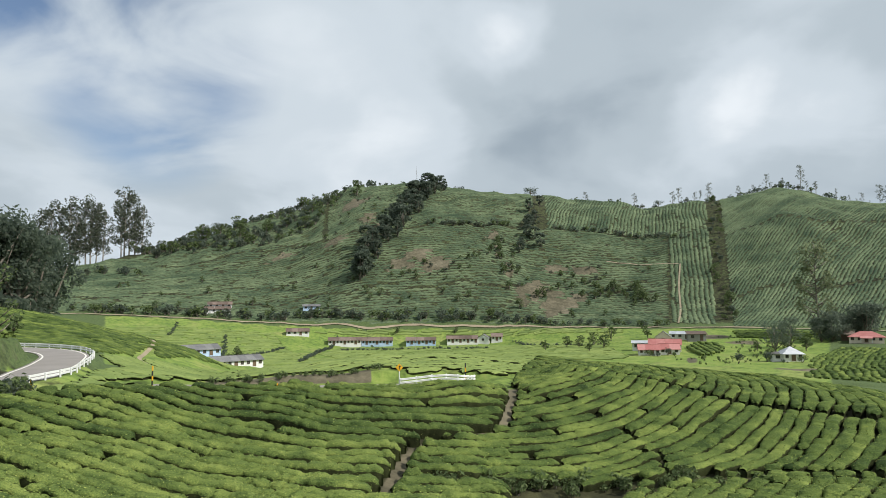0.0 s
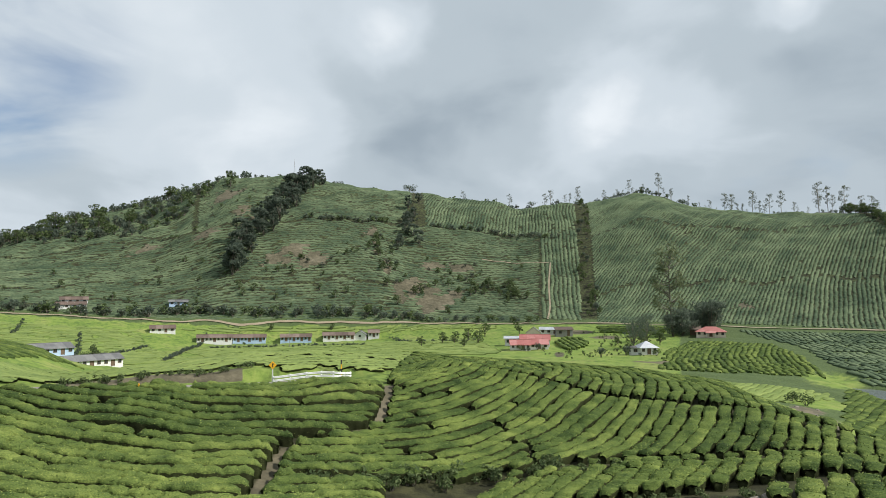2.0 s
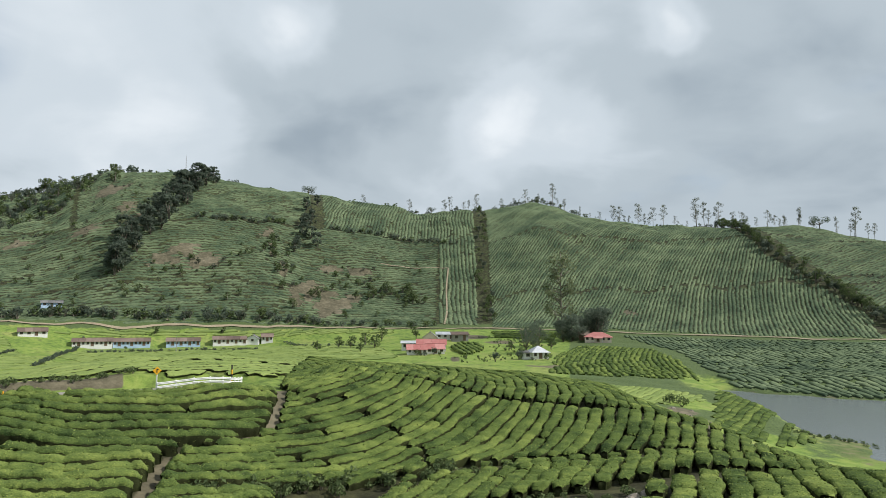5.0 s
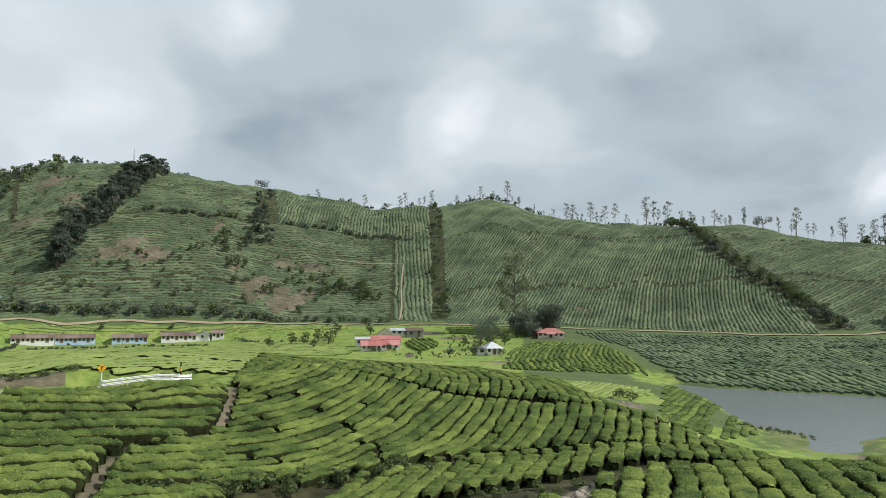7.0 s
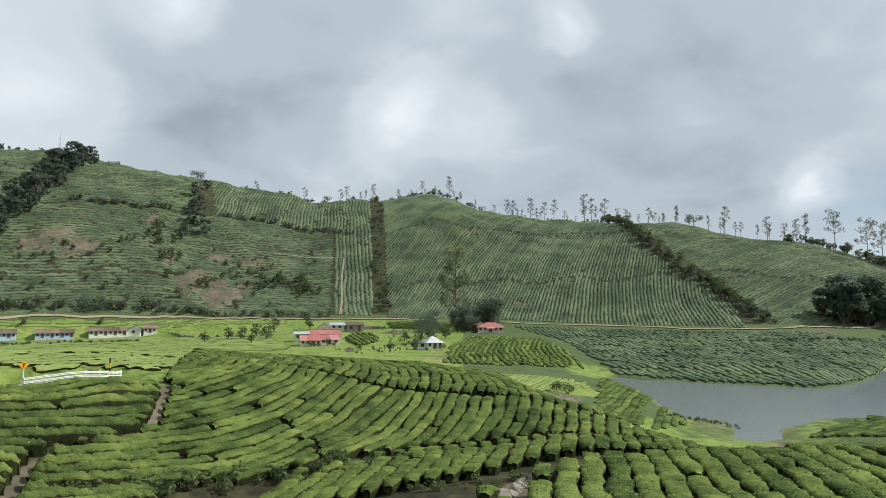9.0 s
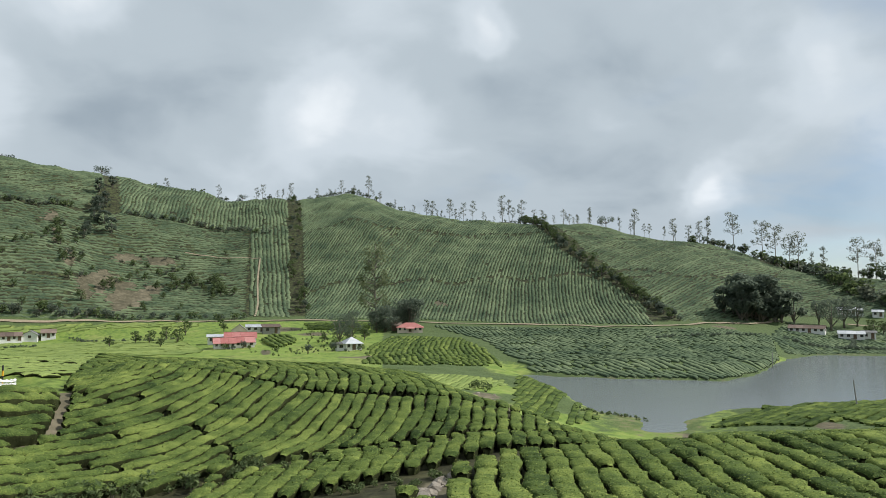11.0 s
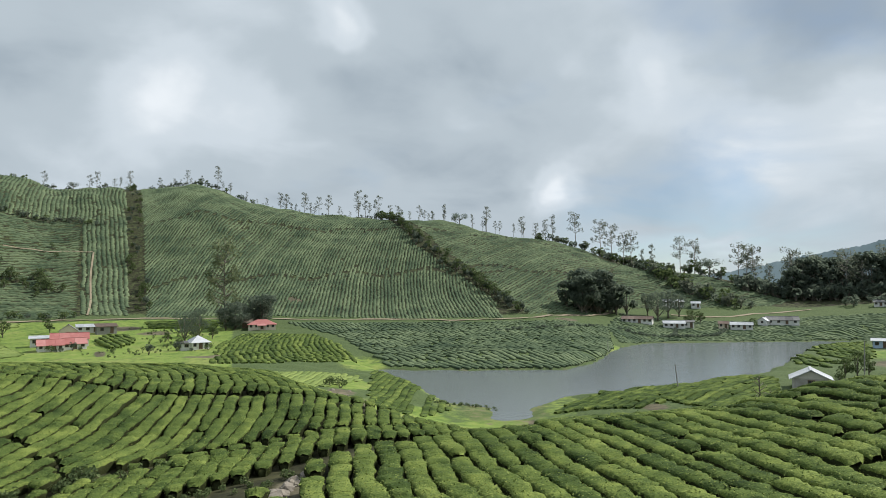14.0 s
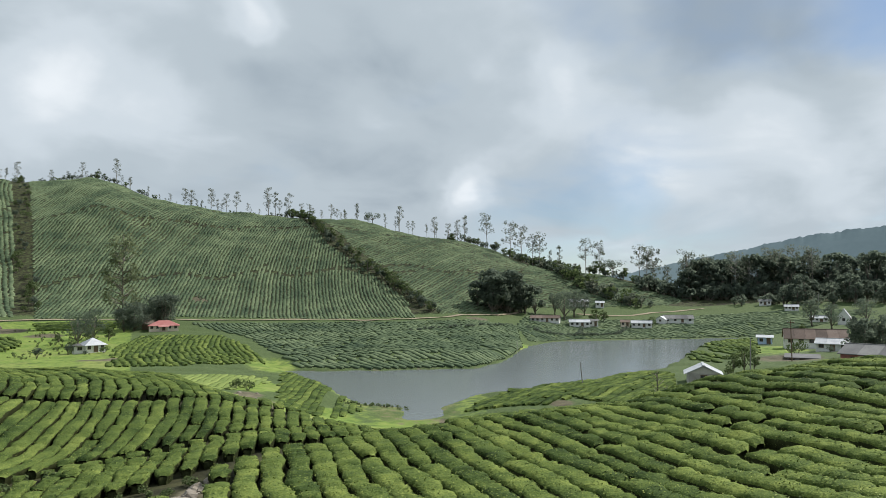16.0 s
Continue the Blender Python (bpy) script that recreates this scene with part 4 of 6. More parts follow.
for n, kind in enumerate(SCRUB):
    stand(kind, *spot(-20 + 3 * n, 500 + 8 * n), 1.4)
for n, kind in enumerate(WEEDS):
    stand(kind, *spot(21.2 + 2 * n, 200), 0.3)
thicket("bushy scrub covering the upper left slope", SCRUB + ROUND[:1], [(-24, 478), (-21.5, 462), (-19, 455), (-15.5, 446), (-13, 452), (-10.6, 467)], 75, (3.5, 7), 4.4, 7, 125)
thicket("bushy scrub covering the upper left slope", SCRUB + ROUND[:1], [(-23.5, 495), (-20, 488), (-16, 480), (-13, 482), (-10, 490), (-8, 500)], 80, (4, 7.5), 4.4, 11, 126)
thicket("rough weeds on a bare patch of the hill", SCRUB, [(33.8, 312), (35.4, 310), (34.4, 303), (35.2, 300)], 30, (0.4, 0.9), 4.0, 4, 133)
thicket("scattered bushes on the washed-out slope", SCRUB[1:3], [(-14, 425), (-11, 415), (-9, 440), (-7, 470), (-6, 440), (-8, 410)], 45, (1.0, 2.6), 4.0, 9, 127)
thicket("bushes among bare soil on the hillside", SCRUB[1:3] + ROUND[1:2], [(-4, 360), (0, 362), (5, 392), (5.5, 362), (8, 340), (11, 345), (13, 368), (9, 372)], 80, (1.2, 3.6), 4.0, 8, 128)
thicket("pale young trees on the lower terraces", ROUND[1:], [(12, 338), (14, 345), (17, 335), (16, 352), (13, 350)], 22, (3, 6), 6.0, 5, 129)
thicket("dense scrub and small trees along the left ridge", SCRUB + ROUND[:1], [(-24, 505), (-20, 535), (-17, 550), (-12, 555), (-9, 560), (-6, 562)], 95, (4.5, 8.5), 4.6, 9, 101)
thicket("scrub on the upper left shoulder", SCRUB, [(-18, 500), (-14, 525), (-11, 540), (-9, 552)], 40, (4, 7), 4.4, 10, 102)
thicket("low scrub along the summit ridge", SCRUB, [(-6, 566), (0, 566), (4, 561), (10, 542), (16, 523), (21, 508)], 75, (2.2, 4.6), 4.0, 4, 103)
thicket("low scrub on the second summit", SCRUB, [(22, 506), (26, 500), (29, 495), (31, 490)], 24, (2.5, 4.5), 4.0, 3, 104)
belt(EUCS, [(float(a), float(at_az(RIDGE_R, a)) + 3) for a in np.arange(23, 57, 1.5)], 40, (4.5, 9.0), 12.0, 3.0, 150)
thicket("low bushes along the far ridge", SCRUB, [(31, 488), (36, 472), (42, 460)], 26, (1.5, 3), 4.0, 4, 105)
thicket("dark scrub along the falling ridge", SCRUB + ROUND[:1], [(55, 432), (60, 424), (66, 412), (72, 400), (76, 395)], 70, (3.5, 7), 4.4, 5, 106)
belt(WOODS, [(-7.6, 354), (-6.2, 380), (-4.5, 405), (-3.0, 440), (-1.6, 470), (-0.4, 500)], 52, (9, 17), 18, 7, 107)
belt(WOODS + SHRUBS[:1], [(7.4, 385), (7.8, 400), (8.0, 430), (8.1, 470)], 18, (7, 14), 18, 6, 108)
belt(SHRUBS + ROUND[1:2], [(22.9, 300), (22.7, 340), (22.4, 369), (22.3, 441), (22.0, 500)], 46, (2.2, 4.4), 4.2, 3.2, 109)
belt(SHRUBS[:1] + SHRUBS[2:3] + ROUND[:1], [(54.2, 280), (52.0, 300), (50.2, 319), (47.6, 345), (45.4, 369), (44, 400), (42.7, 436), (41.8, 458)], 120, (3.4, 5.6), 4.4, 2.4, 110)
thicket("hedge across the middle of the hill", SCRUB, [(-1.1, 416), (2.5, 417), (5.9, 421)], 30, (2.5, 4), 4.0, 2, 111)
thicket("hedge across the middle of the hill", SCRUB, [(9.5, 427), (15, 425), (20, 408)], 44, (2.2, 3.8), 4.0, 2, 112)
thicket("dark hedge above the dirt track", SCRUB, [(-29, 342), (-22.2, 331), (-12.5, 319), (-4.1, 311), (5.1, 306), (8, 304)], 105, (3.2, 5.2), 4.0, 2.5, 113)
thicket("low bushes beside the dirt track", SCRUB, [(8, 303), (14, 300), (18.5, 297)], 26, (1.8, 3.6), 4.0, 2, 114)
belt(ROUND, [(-24, 345), (-14, 338), (-9, 335), (-2, 330), (4, 325), (14, 325), (18, 330)], 34, (2.8, 5.2), 6.0, 13, 115)
thicket("scattered small trees on the hillside", ROUND, [(-26, 375), (-16, 372), (-10, 368), (2, 360), (10, 365), (18, 370)], 26, (2.4, 4.4), 6.0, 16, 116)
thicket("dark hedge on the grassy hill", SCRUB, [(-28.5, 436), (-26, 425), (-24.5, 415)], 16, (3, 5), 4.0, 3, 117)
belt(DARK, [(-40, 185), (-37, 188), (-34.6, 193), (-33, 203)], 30, (18, 24), 18, 8, 118)
thicket("dense undergrowth below the dark forest", SCRUB[:1] + SCRUB[3:], [(-38, 176), (-35.5, 178), (-33.5, 184), (-32, 194), (-31.2, 205)], 60, (4.5, 8), 4.6, 4, 134)
belt(DARK, [(-41, 220), (-36, 235), (-33, 240), (-32, 250)], 24, (21, 27), 18, 9, 119)
belt(WOODS, [(57.9, 298), (59.5, 302), (61.2, 306)], 30, (13, 21), 18, 6, 120)
thicket("dark belt of scrub on the low hill", SCRUB, [(60.5, 432), (62.6, 425), (64.8, 395), (67, 366), (69.5, 352), (71.3, 343)], 110, (4, 7), 4, 4.5, 121)
belt(WOODS, [(74, 385), (77, 388), (81, 392), (86, 395), (92, 398), (98, 400)], 62, (14, 26), 18, 8, 122)
belt(LACY, [(72, 396), (76, 392), (79, 388), (84, 392)], 18, (20, 27), 24, 9, 130)
belt(WOODS, [(75.5, 415), (80, 425), (86, 430), (94, 435)], 46, (18, 28), 18, 10, 123)
thicket("dense undergrowth along the edge of the woods", SCRUB[:1] + SCRUB[3:], [(71, 386), (75, 376), (80, 374), (86, 376), (92, 380)], 120, (6, 11), 4.6, 6, 131)
thicket("bushes in front of the dark woods", SCRUB[:1] + SCRUB[3:], [(79, 355), (83, 352), (88, 350), (92, 350)], 50, (3, 6), 4.2, 8, 132)
belt(WOODS, [(82, 340), (86, 345), (91, 350)], 16, (10, 16), 18, 9, 124)

for n, (line, count) in enumerate((([(-12.0, 213), (-10.4, 255), (-8.9, 296)], 70), ([(-18.3, 232), (-18.0, 262), (-17.9, 293)], 40), ([(-18.0, 236), (-15.5, 250), (-13.2, 272)], 45), ([(-22.2, 288), (-21.8, 300), (-21.6, 313)], 14), ([(-8.7, 262), (-2, 262), (4, 258)], 50), ([(6, 285), (8, 262), (13, 248)], 30), ([(62.0, 262), (63.5, 258), (66, 262), (66.4, 284)], 60), ([(66.4, 262), (69.0, 268), (70.0, 284)], 40), ([(60.5, 262), (55, 240), (52, 228)], 40))):
    thicket("low dark hedge between the tea fields", SCRUB[:1] + SCRUB[3:], line, count, (0.9, 1.6), 4.0, 0.5, 140 + n)
thicket("creepers and weeds in the washed-out gully", WEEDS, [(-1, 39.5), (4, 41), (9, 42.2), (14, 43.5), (19, 44.5), (24, 45)], 60, (0.5, 1.2), 4.0, 1.1, 160)
thicket("weeds hanging over the cut bank", WEEDS, [(-19, 66), (-14, 66.2), (-9, 66.4), (-6, 67)], 45, (0.35, 0.8), 4.0, 0.7, 164)
thicket("weeds and creepers on the roadside bank", WEEDS, [(float(polar(-44.8 + 5.2 * math.cos(q), 66.5 + 5.6 * math.sin(q))[0]), float(polar(-44.8 + 5.2 * math.cos(q), 66.5 + 5.6 * math.sin(q))[1])) for q in np.linspace(-2.4, -1.1, 6)], 30, (0.4, 0.9), 4.0, 0.7, 165)
thicket("weeds and bushes on the near side of the bend", WEEDS + SCRUB[:1], [(-36, 52), (-34.4, 53.5), (-33, 55), (-32.3, 57.2)], 40, (0.8, 1.7), 4.0, 0.8, 166)
thicket("weeds among the rocks of the gully", WEEDS, [(27, 38), (31, 37.5), (35, 38.5), (37, 40)], 30, (0.3, 0.7), 4.0, 1.6, 161)
thicket("marsh plants along the near shore", WEEDS, [(46.5, 106), (49, 106), (51.5, 104.5), (53, 104)], 70, (0.3, 0.6), 4.0, 1.2, 162)
thicket("scattered weeds in the meadow", WEEDS, [(19, 205), (21, 195), (23, 215), (25, 235), (24, 260), (26, 205), (22, 185)], 120, (0.4, 1.1), 4.0, 7, 163)
stand(OAK, *spot(29.2, 266), 1.05, 20)
for kind, az, r, s in ((DOME[0], 30.0, 254, 1.0), (DOME[1], 29.3, 251, 0.85), (DOME[0], 30.7, 258, 0.8), (DOME[1], 32.2, 262, 1.45), (DOME[0], 31.6, 266, 1.1), (CONES[0], 26.2, 247, 0.62), (CONES[0], 26.7, 249, 0.66), (CONES[0], 27.4, 262, 0.7), (SHRUBS[0], 17.3, 208, 0.5), (SHRUBS[3], 18.9, 210, 0.5), (SHRUBS[1], 28.0, 192, 0.5), (SHRUBS[0], 26.7, 192, 0.55), (SHRUBS[2], 25.6, 194, 0.7), (ROUND[1], 25.0, 222, 0.7), (ROUND[0], 12.6, 250, 0.9), (ROUND[2], 13.4, 240, 0.8), (DARK[2], 26.2, 215, 0.5), (ROUND[0], 27.2, 220, 0.95), (DARK[0], 27.3, 232, 0.4), (ROUND[1], 28.3, 226, 0.95),
                       (ROUND[0], 16.9, 262, 0.9), (ROUND[2], 14.0, 262, 0.9), (ROUND[1], 8.6, 236, 0.8), (ROUND[0], 10.4, 246, 0.8), (ROUND[2], 11.4, 243, 0.75), (ROUND[1], 12.2, 226, 0.7), (SHRUBS[0], 17.6, 209, 0.7), (SHRUBS[2], 18.4, 211, 0.6), (SHRUBS[1], 17.0, 210, 0.5), (ROUND[2], 26.0, 196, 0.55), (SHRUBS[2], 23.6, 186, 0.7),
                       (ROUND[1], -16.9, 222, 1.0), (SHRUBS[1], -17.6, 214, 0.7), (ROUND[0], -4.0, 297, 0.7), (ROUND[0], 1.0, 296, 0.6), (SHRUBS[3], -6.0, 281, 0.5),
                       (DARK[0], 65.0, 300, 0.55), (DARK[1], 65.8, 310, 0.55), (ROUND[0], 67.6, 292, 1.3), (ROUND[1], 68.2, 300, 1.1), (DARK[3], 64.2, 312, 0.5), (ROUND[2], 72.0, 292, 0.7), (DARK[0], 66.6, 316, 0.45),
                       (DOME[1], 86.9, 150, 0.9), (DOME[1], 87.9, 154, 0.95), (CONES[1], 86.2, 152, 0.8), (CONES[0], 86.1, 160, 0.85), (DARK[2], 90.2, 165, 0.6), (ROUND[0], 78.0, 122, 0.6), (ROUND[2], 78.8, 124, 0.7), (ROUND[1], 79.5, 128, 0.55), (SHRUBS[3], 77.6, 118, 0.6), (SHRUBS[1], 82.4, 158, 0.8), (SHRUBS[0], 84.6, 165, 0.7),
                       (SHRUBS[3], 37.6, 108, 0.62), (SHRUBS[1], 38.6, 106, 0.45), (ROUND[1], -32.6, 132, 0.8), (DARK[1], 83.5, 285, 0.45), (DARK[0], 84.8, 270, 0.4), (ROUND[0], 80.5, 214, 0.5), (ROUND[1], 82.8, 245, 0.9), (DARK[2], 87.0, 290, 0.5)):
    stand(kind, *spot(az, r), s)
SAPLING = plant("sapling", "thin young tree with sparse leaves", "tree", *eucalyptus(81, 3.2, 120, 0.3, True), BARK, LEAF_GREEN)
stand(SAPLING, *spot(72.3, 56.5), 1.0, 0)
stand(SAPLING, *spot(73.0, 58), 0.75, 90)
LEANER = plant("roadside_tree", "thin roadside tree with a bare trunk and rusty leaves", "tree", *eucalyptus(82, 9.0, 260, 0.22, True), BARK, LEAF_GREEN)
stand(LEANER, *spot(-33.6, 62), 1.0, 0)

# ---------------------------------------------------------------- houses


def house(label, az, r, w, d, wall_h, roof_h, walls, roof, turn=0.0, style="gable", windows=3, doors=1, name="house", lift=0.0, eave=0.45, porch=False, category="house"):
    """A small estate house that faces the lookout (turn: degrees it is swung from that). Gable, hip, or single slope roof."""
    x, y = spot(az, r)
    a = -az + turn
    ca, sa = math.cos(radians(a)), math.sin(radians(a))
    corners = [ground_z(x + ca * i - sa * j, y + sa * i + ca * j) for i in (-w / 2, w / 2) for j in (-d / 2, d / 2)]
    base = new(name)
    base.matrix_basis = pose(x, y, max(corners) * 0.35 + min(corners) * 0.65 + lift, 0, 0, a)
    drop = max(corners) - min(corners) + 0.6 + abs(lift)
    bm = bmesh.new()
    box(bm, (0, 0, -drop / 2 + 0.1), (w + 0.04, d + 0.04, drop + 0.2))
    part("plinth", bm, walls, base)
    bm = bmesh.new()
    t = 0.22
    box(bm, (0, -d / 2 + t / 2, wall_h / 2 + 0.2), (w, t, wall_h))
    box(bm, (0, d / 2 - t / 2, wall_h / 2 + 0.2), (w, t, wall_h))
    for s in (-1, 1):
        box(bm, (s * (w / 2 - t / 2), 0, wall_h / 2 + 0.2), (t, d - 2 * t, wall_h))
        if style == "gable":
            p = [(s * (w / 2), -d / 2, wall_h + 0.2), (s * (w / 2), d / 2, wall_h + 0.2), (s * (w / 2), 0, wall_h + roof_h + 0.12)]
            outer = [bm.verts.new(q) for q in p]
            inner = [bm.verts.new((q[0] - s * t, q[1], q[2])) for q in p]
            bm.faces.new(outer)
            bm.faces.new(inner[::-1])
            for k in range(3):
                bm.faces.new((outer[k], inner[k], inner[(k + 1) % 3], outer[(k + 1) % 3]))
    bmesh.ops.recalc_face_normals(bm, faces=bm.faces)
    part("wall", bm, walls, base)
    top = wall_h + 0.2

    def slab(points, material=roof, nm="roof"):
        bm = bmesh.new()
        low = [bm.verts.new(q) for q in points]
        high = [bm.verts.new((q[0], q[1], q[2] + 0.1)) for q in points]
        bm.faces.new(low[::-1])
        bm.faces.new(high)
        for k in range(len(points)):
            bm.faces.new((low[k], low[(k + 1) % len(points)], high[(k + 1) % len(points)], high[k]))
        bmesh.ops.recalc_face_normals(bm, faces=bm.faces)
        return part(nm, bm, material, base)

    e, g = eave, 0.3
    if style == "gable":
        k = e * roof_h / (d / 2)
        for s in (-1, 1):
            sheets = max(1, round(w / 2.4))
            for i in range(sheets):
                x0, x1 = -w / 2 - g + (w + 2 * g) * i / sheets, -w / 2 - g + (w + 2 * g) * (i + 1) / sheets - 0.03
                slab([(x0, s * (d / 2 + e), top - k), (x1, s * (d / 2 + e), top - k), (x1, s * 0.03, top + roof_h), (x0, s * 0.03, top + roof_h)])
        bm = bmesh.new()
        box(bm, (0, 0, top + roof_h + 0.1), (w + 2 * g, 0.35, 0.07))
        part("ridge_cap", bm, roof, base)
    elif style == "hip":
        q = min(w, d) / 2
        k = e * roof_h / q
        for s in (-1, 1):
            slab([(-w / 2 - e, s * (d / 2 + e), top - k), (w / 2 + e, s * (d / 2 + e), top - k), (w / 2 - q, s * 0.02, top + roof_h), (-w / 2 + q, s * 0.02, top + roof_h)])
            slab([(s * (w / 2 + e), -d / 2 - e, top - k), (s * (w / 2 + e), d / 2 + e, top - k), (s * (w / 2 - q + 0.02), 0, top + roof_h)])
    else:
        slab([(-w / 2 - e, -d / 2 - e, top), (w / 2 + e, -d / 2 - e, top), (w / 2 + e, d / 2 + e, top + roof_h), (-w / 2 - e, d / 2 + e, top + roof_h)])

    def opening(cx, bottom, ow, oh, kind, side):
        bm = bmesh.new()
        cy = -d / 2 - 0.02
        at = (lambda u, v, z: (u, cy + v, z)) if side == 0 else (lambda u, v, z: (side * (w / 2 + 0.02) - side * v, u, z))
        size = (lambda u, v, z: (u, v, z)) if side == 0 else (lambda u, v, z: (v, u, z))
        box(bm, at(cx, 0, bottom + oh / 2), size(ow, 0.05, oh))
        pane = part(kind, bm, GLASS_DARK if kind == "window" else WOOD, base)
        bm = bmesh.new()
        for s in (-1, 1):
            box(bm, at(cx + s * (ow / 2 + 0.04), -0.03, bottom + oh / 2), size(0.08, 0.08, oh + 0.16))
            if kind == "window" or s > 0:
                box(bm, at(cx, -0.03, bottom + oh / 2 + s * (oh / 2 + 0.04)), size(ow, 0.08, 0.08))
        if kind == "window":
            box(bm, at(cx, -0.03, bottom + oh / 2), size(0.06, 0.05, oh))
        part("frame", bm, WOOD, pane)

    n = windows + doors
    for i in range(n):
        cx = -w / 2 + w * (i + 0.5) / n
        if doors and i % max(1, n // doors) == n // (2 * doors):
            opening(cx, 0.22, 0.85, min(2.0, wall_h - 0.1), "door", 0)
        else:
            opening(cx, 0.2 + wall_h * 0.42, min(0.9, w / n * 0.4), min(0.95, wall_h * 0.42), "window", 0)
    for s in (-1, 1):
        opening(0.0, 0.2 + wall_h * 0.42, 0.8, min(0.95, wall_h * 0.42), "window", s)
    if porch:
        slab([(-w * 0.18, -d / 2 - 1.8, wall_h - 0.3), (w * 0.18, -d / 2 - 1.8, wall_h - 0.3), (w * 0.18, -d / 2 - 0.05, wall_h + 0.25), (-w * 0.18, -d / 2 - 0.05, wall_h + 0.25)], roof, "porch_roof")
        for s in (-1, 1):
            bm = bmesh.new()
            box(bm, (s * w * 0.16, -d / 2 - 1.65, wall_h / 2 - 0.1), (0.16, 0.16, wall_h - 0.3))
            part("porch_post", bm, WALL_WHITE, base)
    return tagged(base, label, category, "estate houses")


# red-roofed homestead in the meadow
house("white house with a red tin roof in the meadow", 16.95, 214, 6.2, 5, 1.55, 1.35, WALL_WHITE, ROOF_RED, 4, windows=3)
house("white house wing with a red tin roof", 18.5, 216, 5.8, 5, 1.55, 1.35, WALL_WHITE, ROOF_RED, 4, windows=2)
house("long white house with a red tin roof", 18.2, 224, 9.6, 5.5, 2.0, 1.5, WALL_WHITE, ROOF_RED, 0, windows=4)
house("white shed with a pale tin roof", 16.5, 228, 6.5, 4, 2.1, 0.6, WALL_WHITE, ROOF_TIN, 0, "slope", 2)
house("small brown gabled hut behind the homestead", 18.1, 240, 3.5, 5, 2.6, 1.8, WALL_CREAM, ROOF_GREY, 88, windows=1, doors=0)
house("long shed with a pale tin roof by the track", 19.6, 258, 9, 5, 1.8, 0.8, WALL_WHITE, ROOF_TIN, 2, windows=3)
house("low shed with a rusty roof beside the track", 20.6, 252, 6, 4, 2.2, 0.9, CONCRETE, ROOF_TILE, 8, "slope", 1)
# hut and bungalow
house("small white hut with a pale tin hip roof", 27.2, 197, 4.8, 4.6, 2.0, 1.5, WALL_WHITE, ROOF_TIN, 20, "hip", 2, name="hut", category="hut")
house("low white lean-to beside the hut", 26.3, 196, 2.6, 2.5, 1.7, 0.4, WALL_WHITE, ROOF_GREY, 10, "slope", 1, 0, name="hut", category="hut")
house("cream bungalow with a red hip roof and porch", 32.15, 252, 9.4, 6.0, 1.8, 1.5, WALL_CREAM, ROOF_RED, 0, "hip", 4, porch=True)
house("brown shed beside the bungalow", 31.0, 256, 3.5, 3, 2.0, 0.9, WOOD, ROOF_TILE, 0, "gable", 0)
# estate lines under the hill
house("long estate row house with brown tiles and white walls", -8.3, 288, 13.5, 6, 1.75, 1.15, WALL_WHITE, ROOF_TILE, -2, windows=6, doors=3, name="row_house")
house("long estate row house with brown tiles and blue walls", -5.6, 289, 13.0, 6, 1.75, 1.15, WALL_BLUE, ROOF_TILE, -2, windows=6, doors=3, name="row_house")
house("estate row house with brown tiles and pale blue walls", -1.9, 288, 12.5, 6, 1.75, 1.15, WALL_BLUE, ROOF_TILE, 0, windows=5, doors=3, name="row_house")
house("estate row house with brown tiles and white walls", 1.6, 289, 13.0, 6, 1.75, 1.15, WALL_WHITE, ROOF_TILE, 2, windows=5, doors=3, name="row_house")
house("white gabled cottage at the end of the row", 3.45, 289, 4.5, 5, 1.9, 1.4, WALL_WHITE, ROOF_GREY, 80, windows=1, doors=1)
house("small cottage with brown tiles at the track", 4.55, 290, 4.6, 5, 1.9, 1.2, WALL_WHITE, ROOF_TILE, 0, windows=2)
house("low house with brown tiles among the tea", -12.2, 296, 9.5, 5, 1.7, 1.2, WALL_WHITE, ROOF_TILE, 0, windows=3, name="row_house")
house("long blue estate row house with a grey sheet roof", -20.8, 214, 18, 6, 1.9, 1.3, WALL_BLUE, ROOF_GREY, 22, lift=0.4, windows=6, doors=3, name="row_house")
house("long white estate row house with a grey sheet roof", -17.4, 196, 16, 5.5, 1.9, 1.2, WALL_WHITE, ROOF_GREY, 24, lift=-1.0, windows=6, doors=3, name="row_house")
house("house with a pinkish roof on the lower hillside", -18.4, 343, 11, 5, 1.8, 1.2, WALL_WHITE, ROOF_TILE, 0, windows=3)
house("house with a brown roof on the lower hillside", -18.6, 334, 12, 5, 1.8, 1.2, WALL_WHITE, ROOF_TILE, 0, windows=3)
house("pale blue house among trees on the hillside", -11.1, 331, 8, 4.5, 1.7, 0.9, WALL_BLUE, ROOF_GREY, 0, windows=2)
# across the lake
house("white lakeside house with a red-brown tiled roof", 63.4, 288, 12, 5.5, 1.7, 1.0, WALL_WHITE, ROOF_TILE, -6, windows=5)
house("white lakeside house with a pale tin roof", 66.2, 286, 8.2, 6, 1.8, 0.9, WALL_WHITE, ROOF_TIN, 4, windows=3)
house("open shed joined to a white lakeside house", 67.3, 288, 4, 4, 2.2, 0.6, WALL_WHITE, ROOF_GREY, 4, "slope", 1)
house("white lakeside bungalow with a pale tin roof", 71.2, 290, 8.0, 6, 1.7, 0.9, WALL_WHITE, ROOF_TIN, 0, windows=3)
house("low hut beside the lakeside bungalow", 69.9, 290, 3.6, 4, 1.9, 0.8, WALL_CREAM, ROOF_TILE, 0, windows=1, name="hut", category="hut")
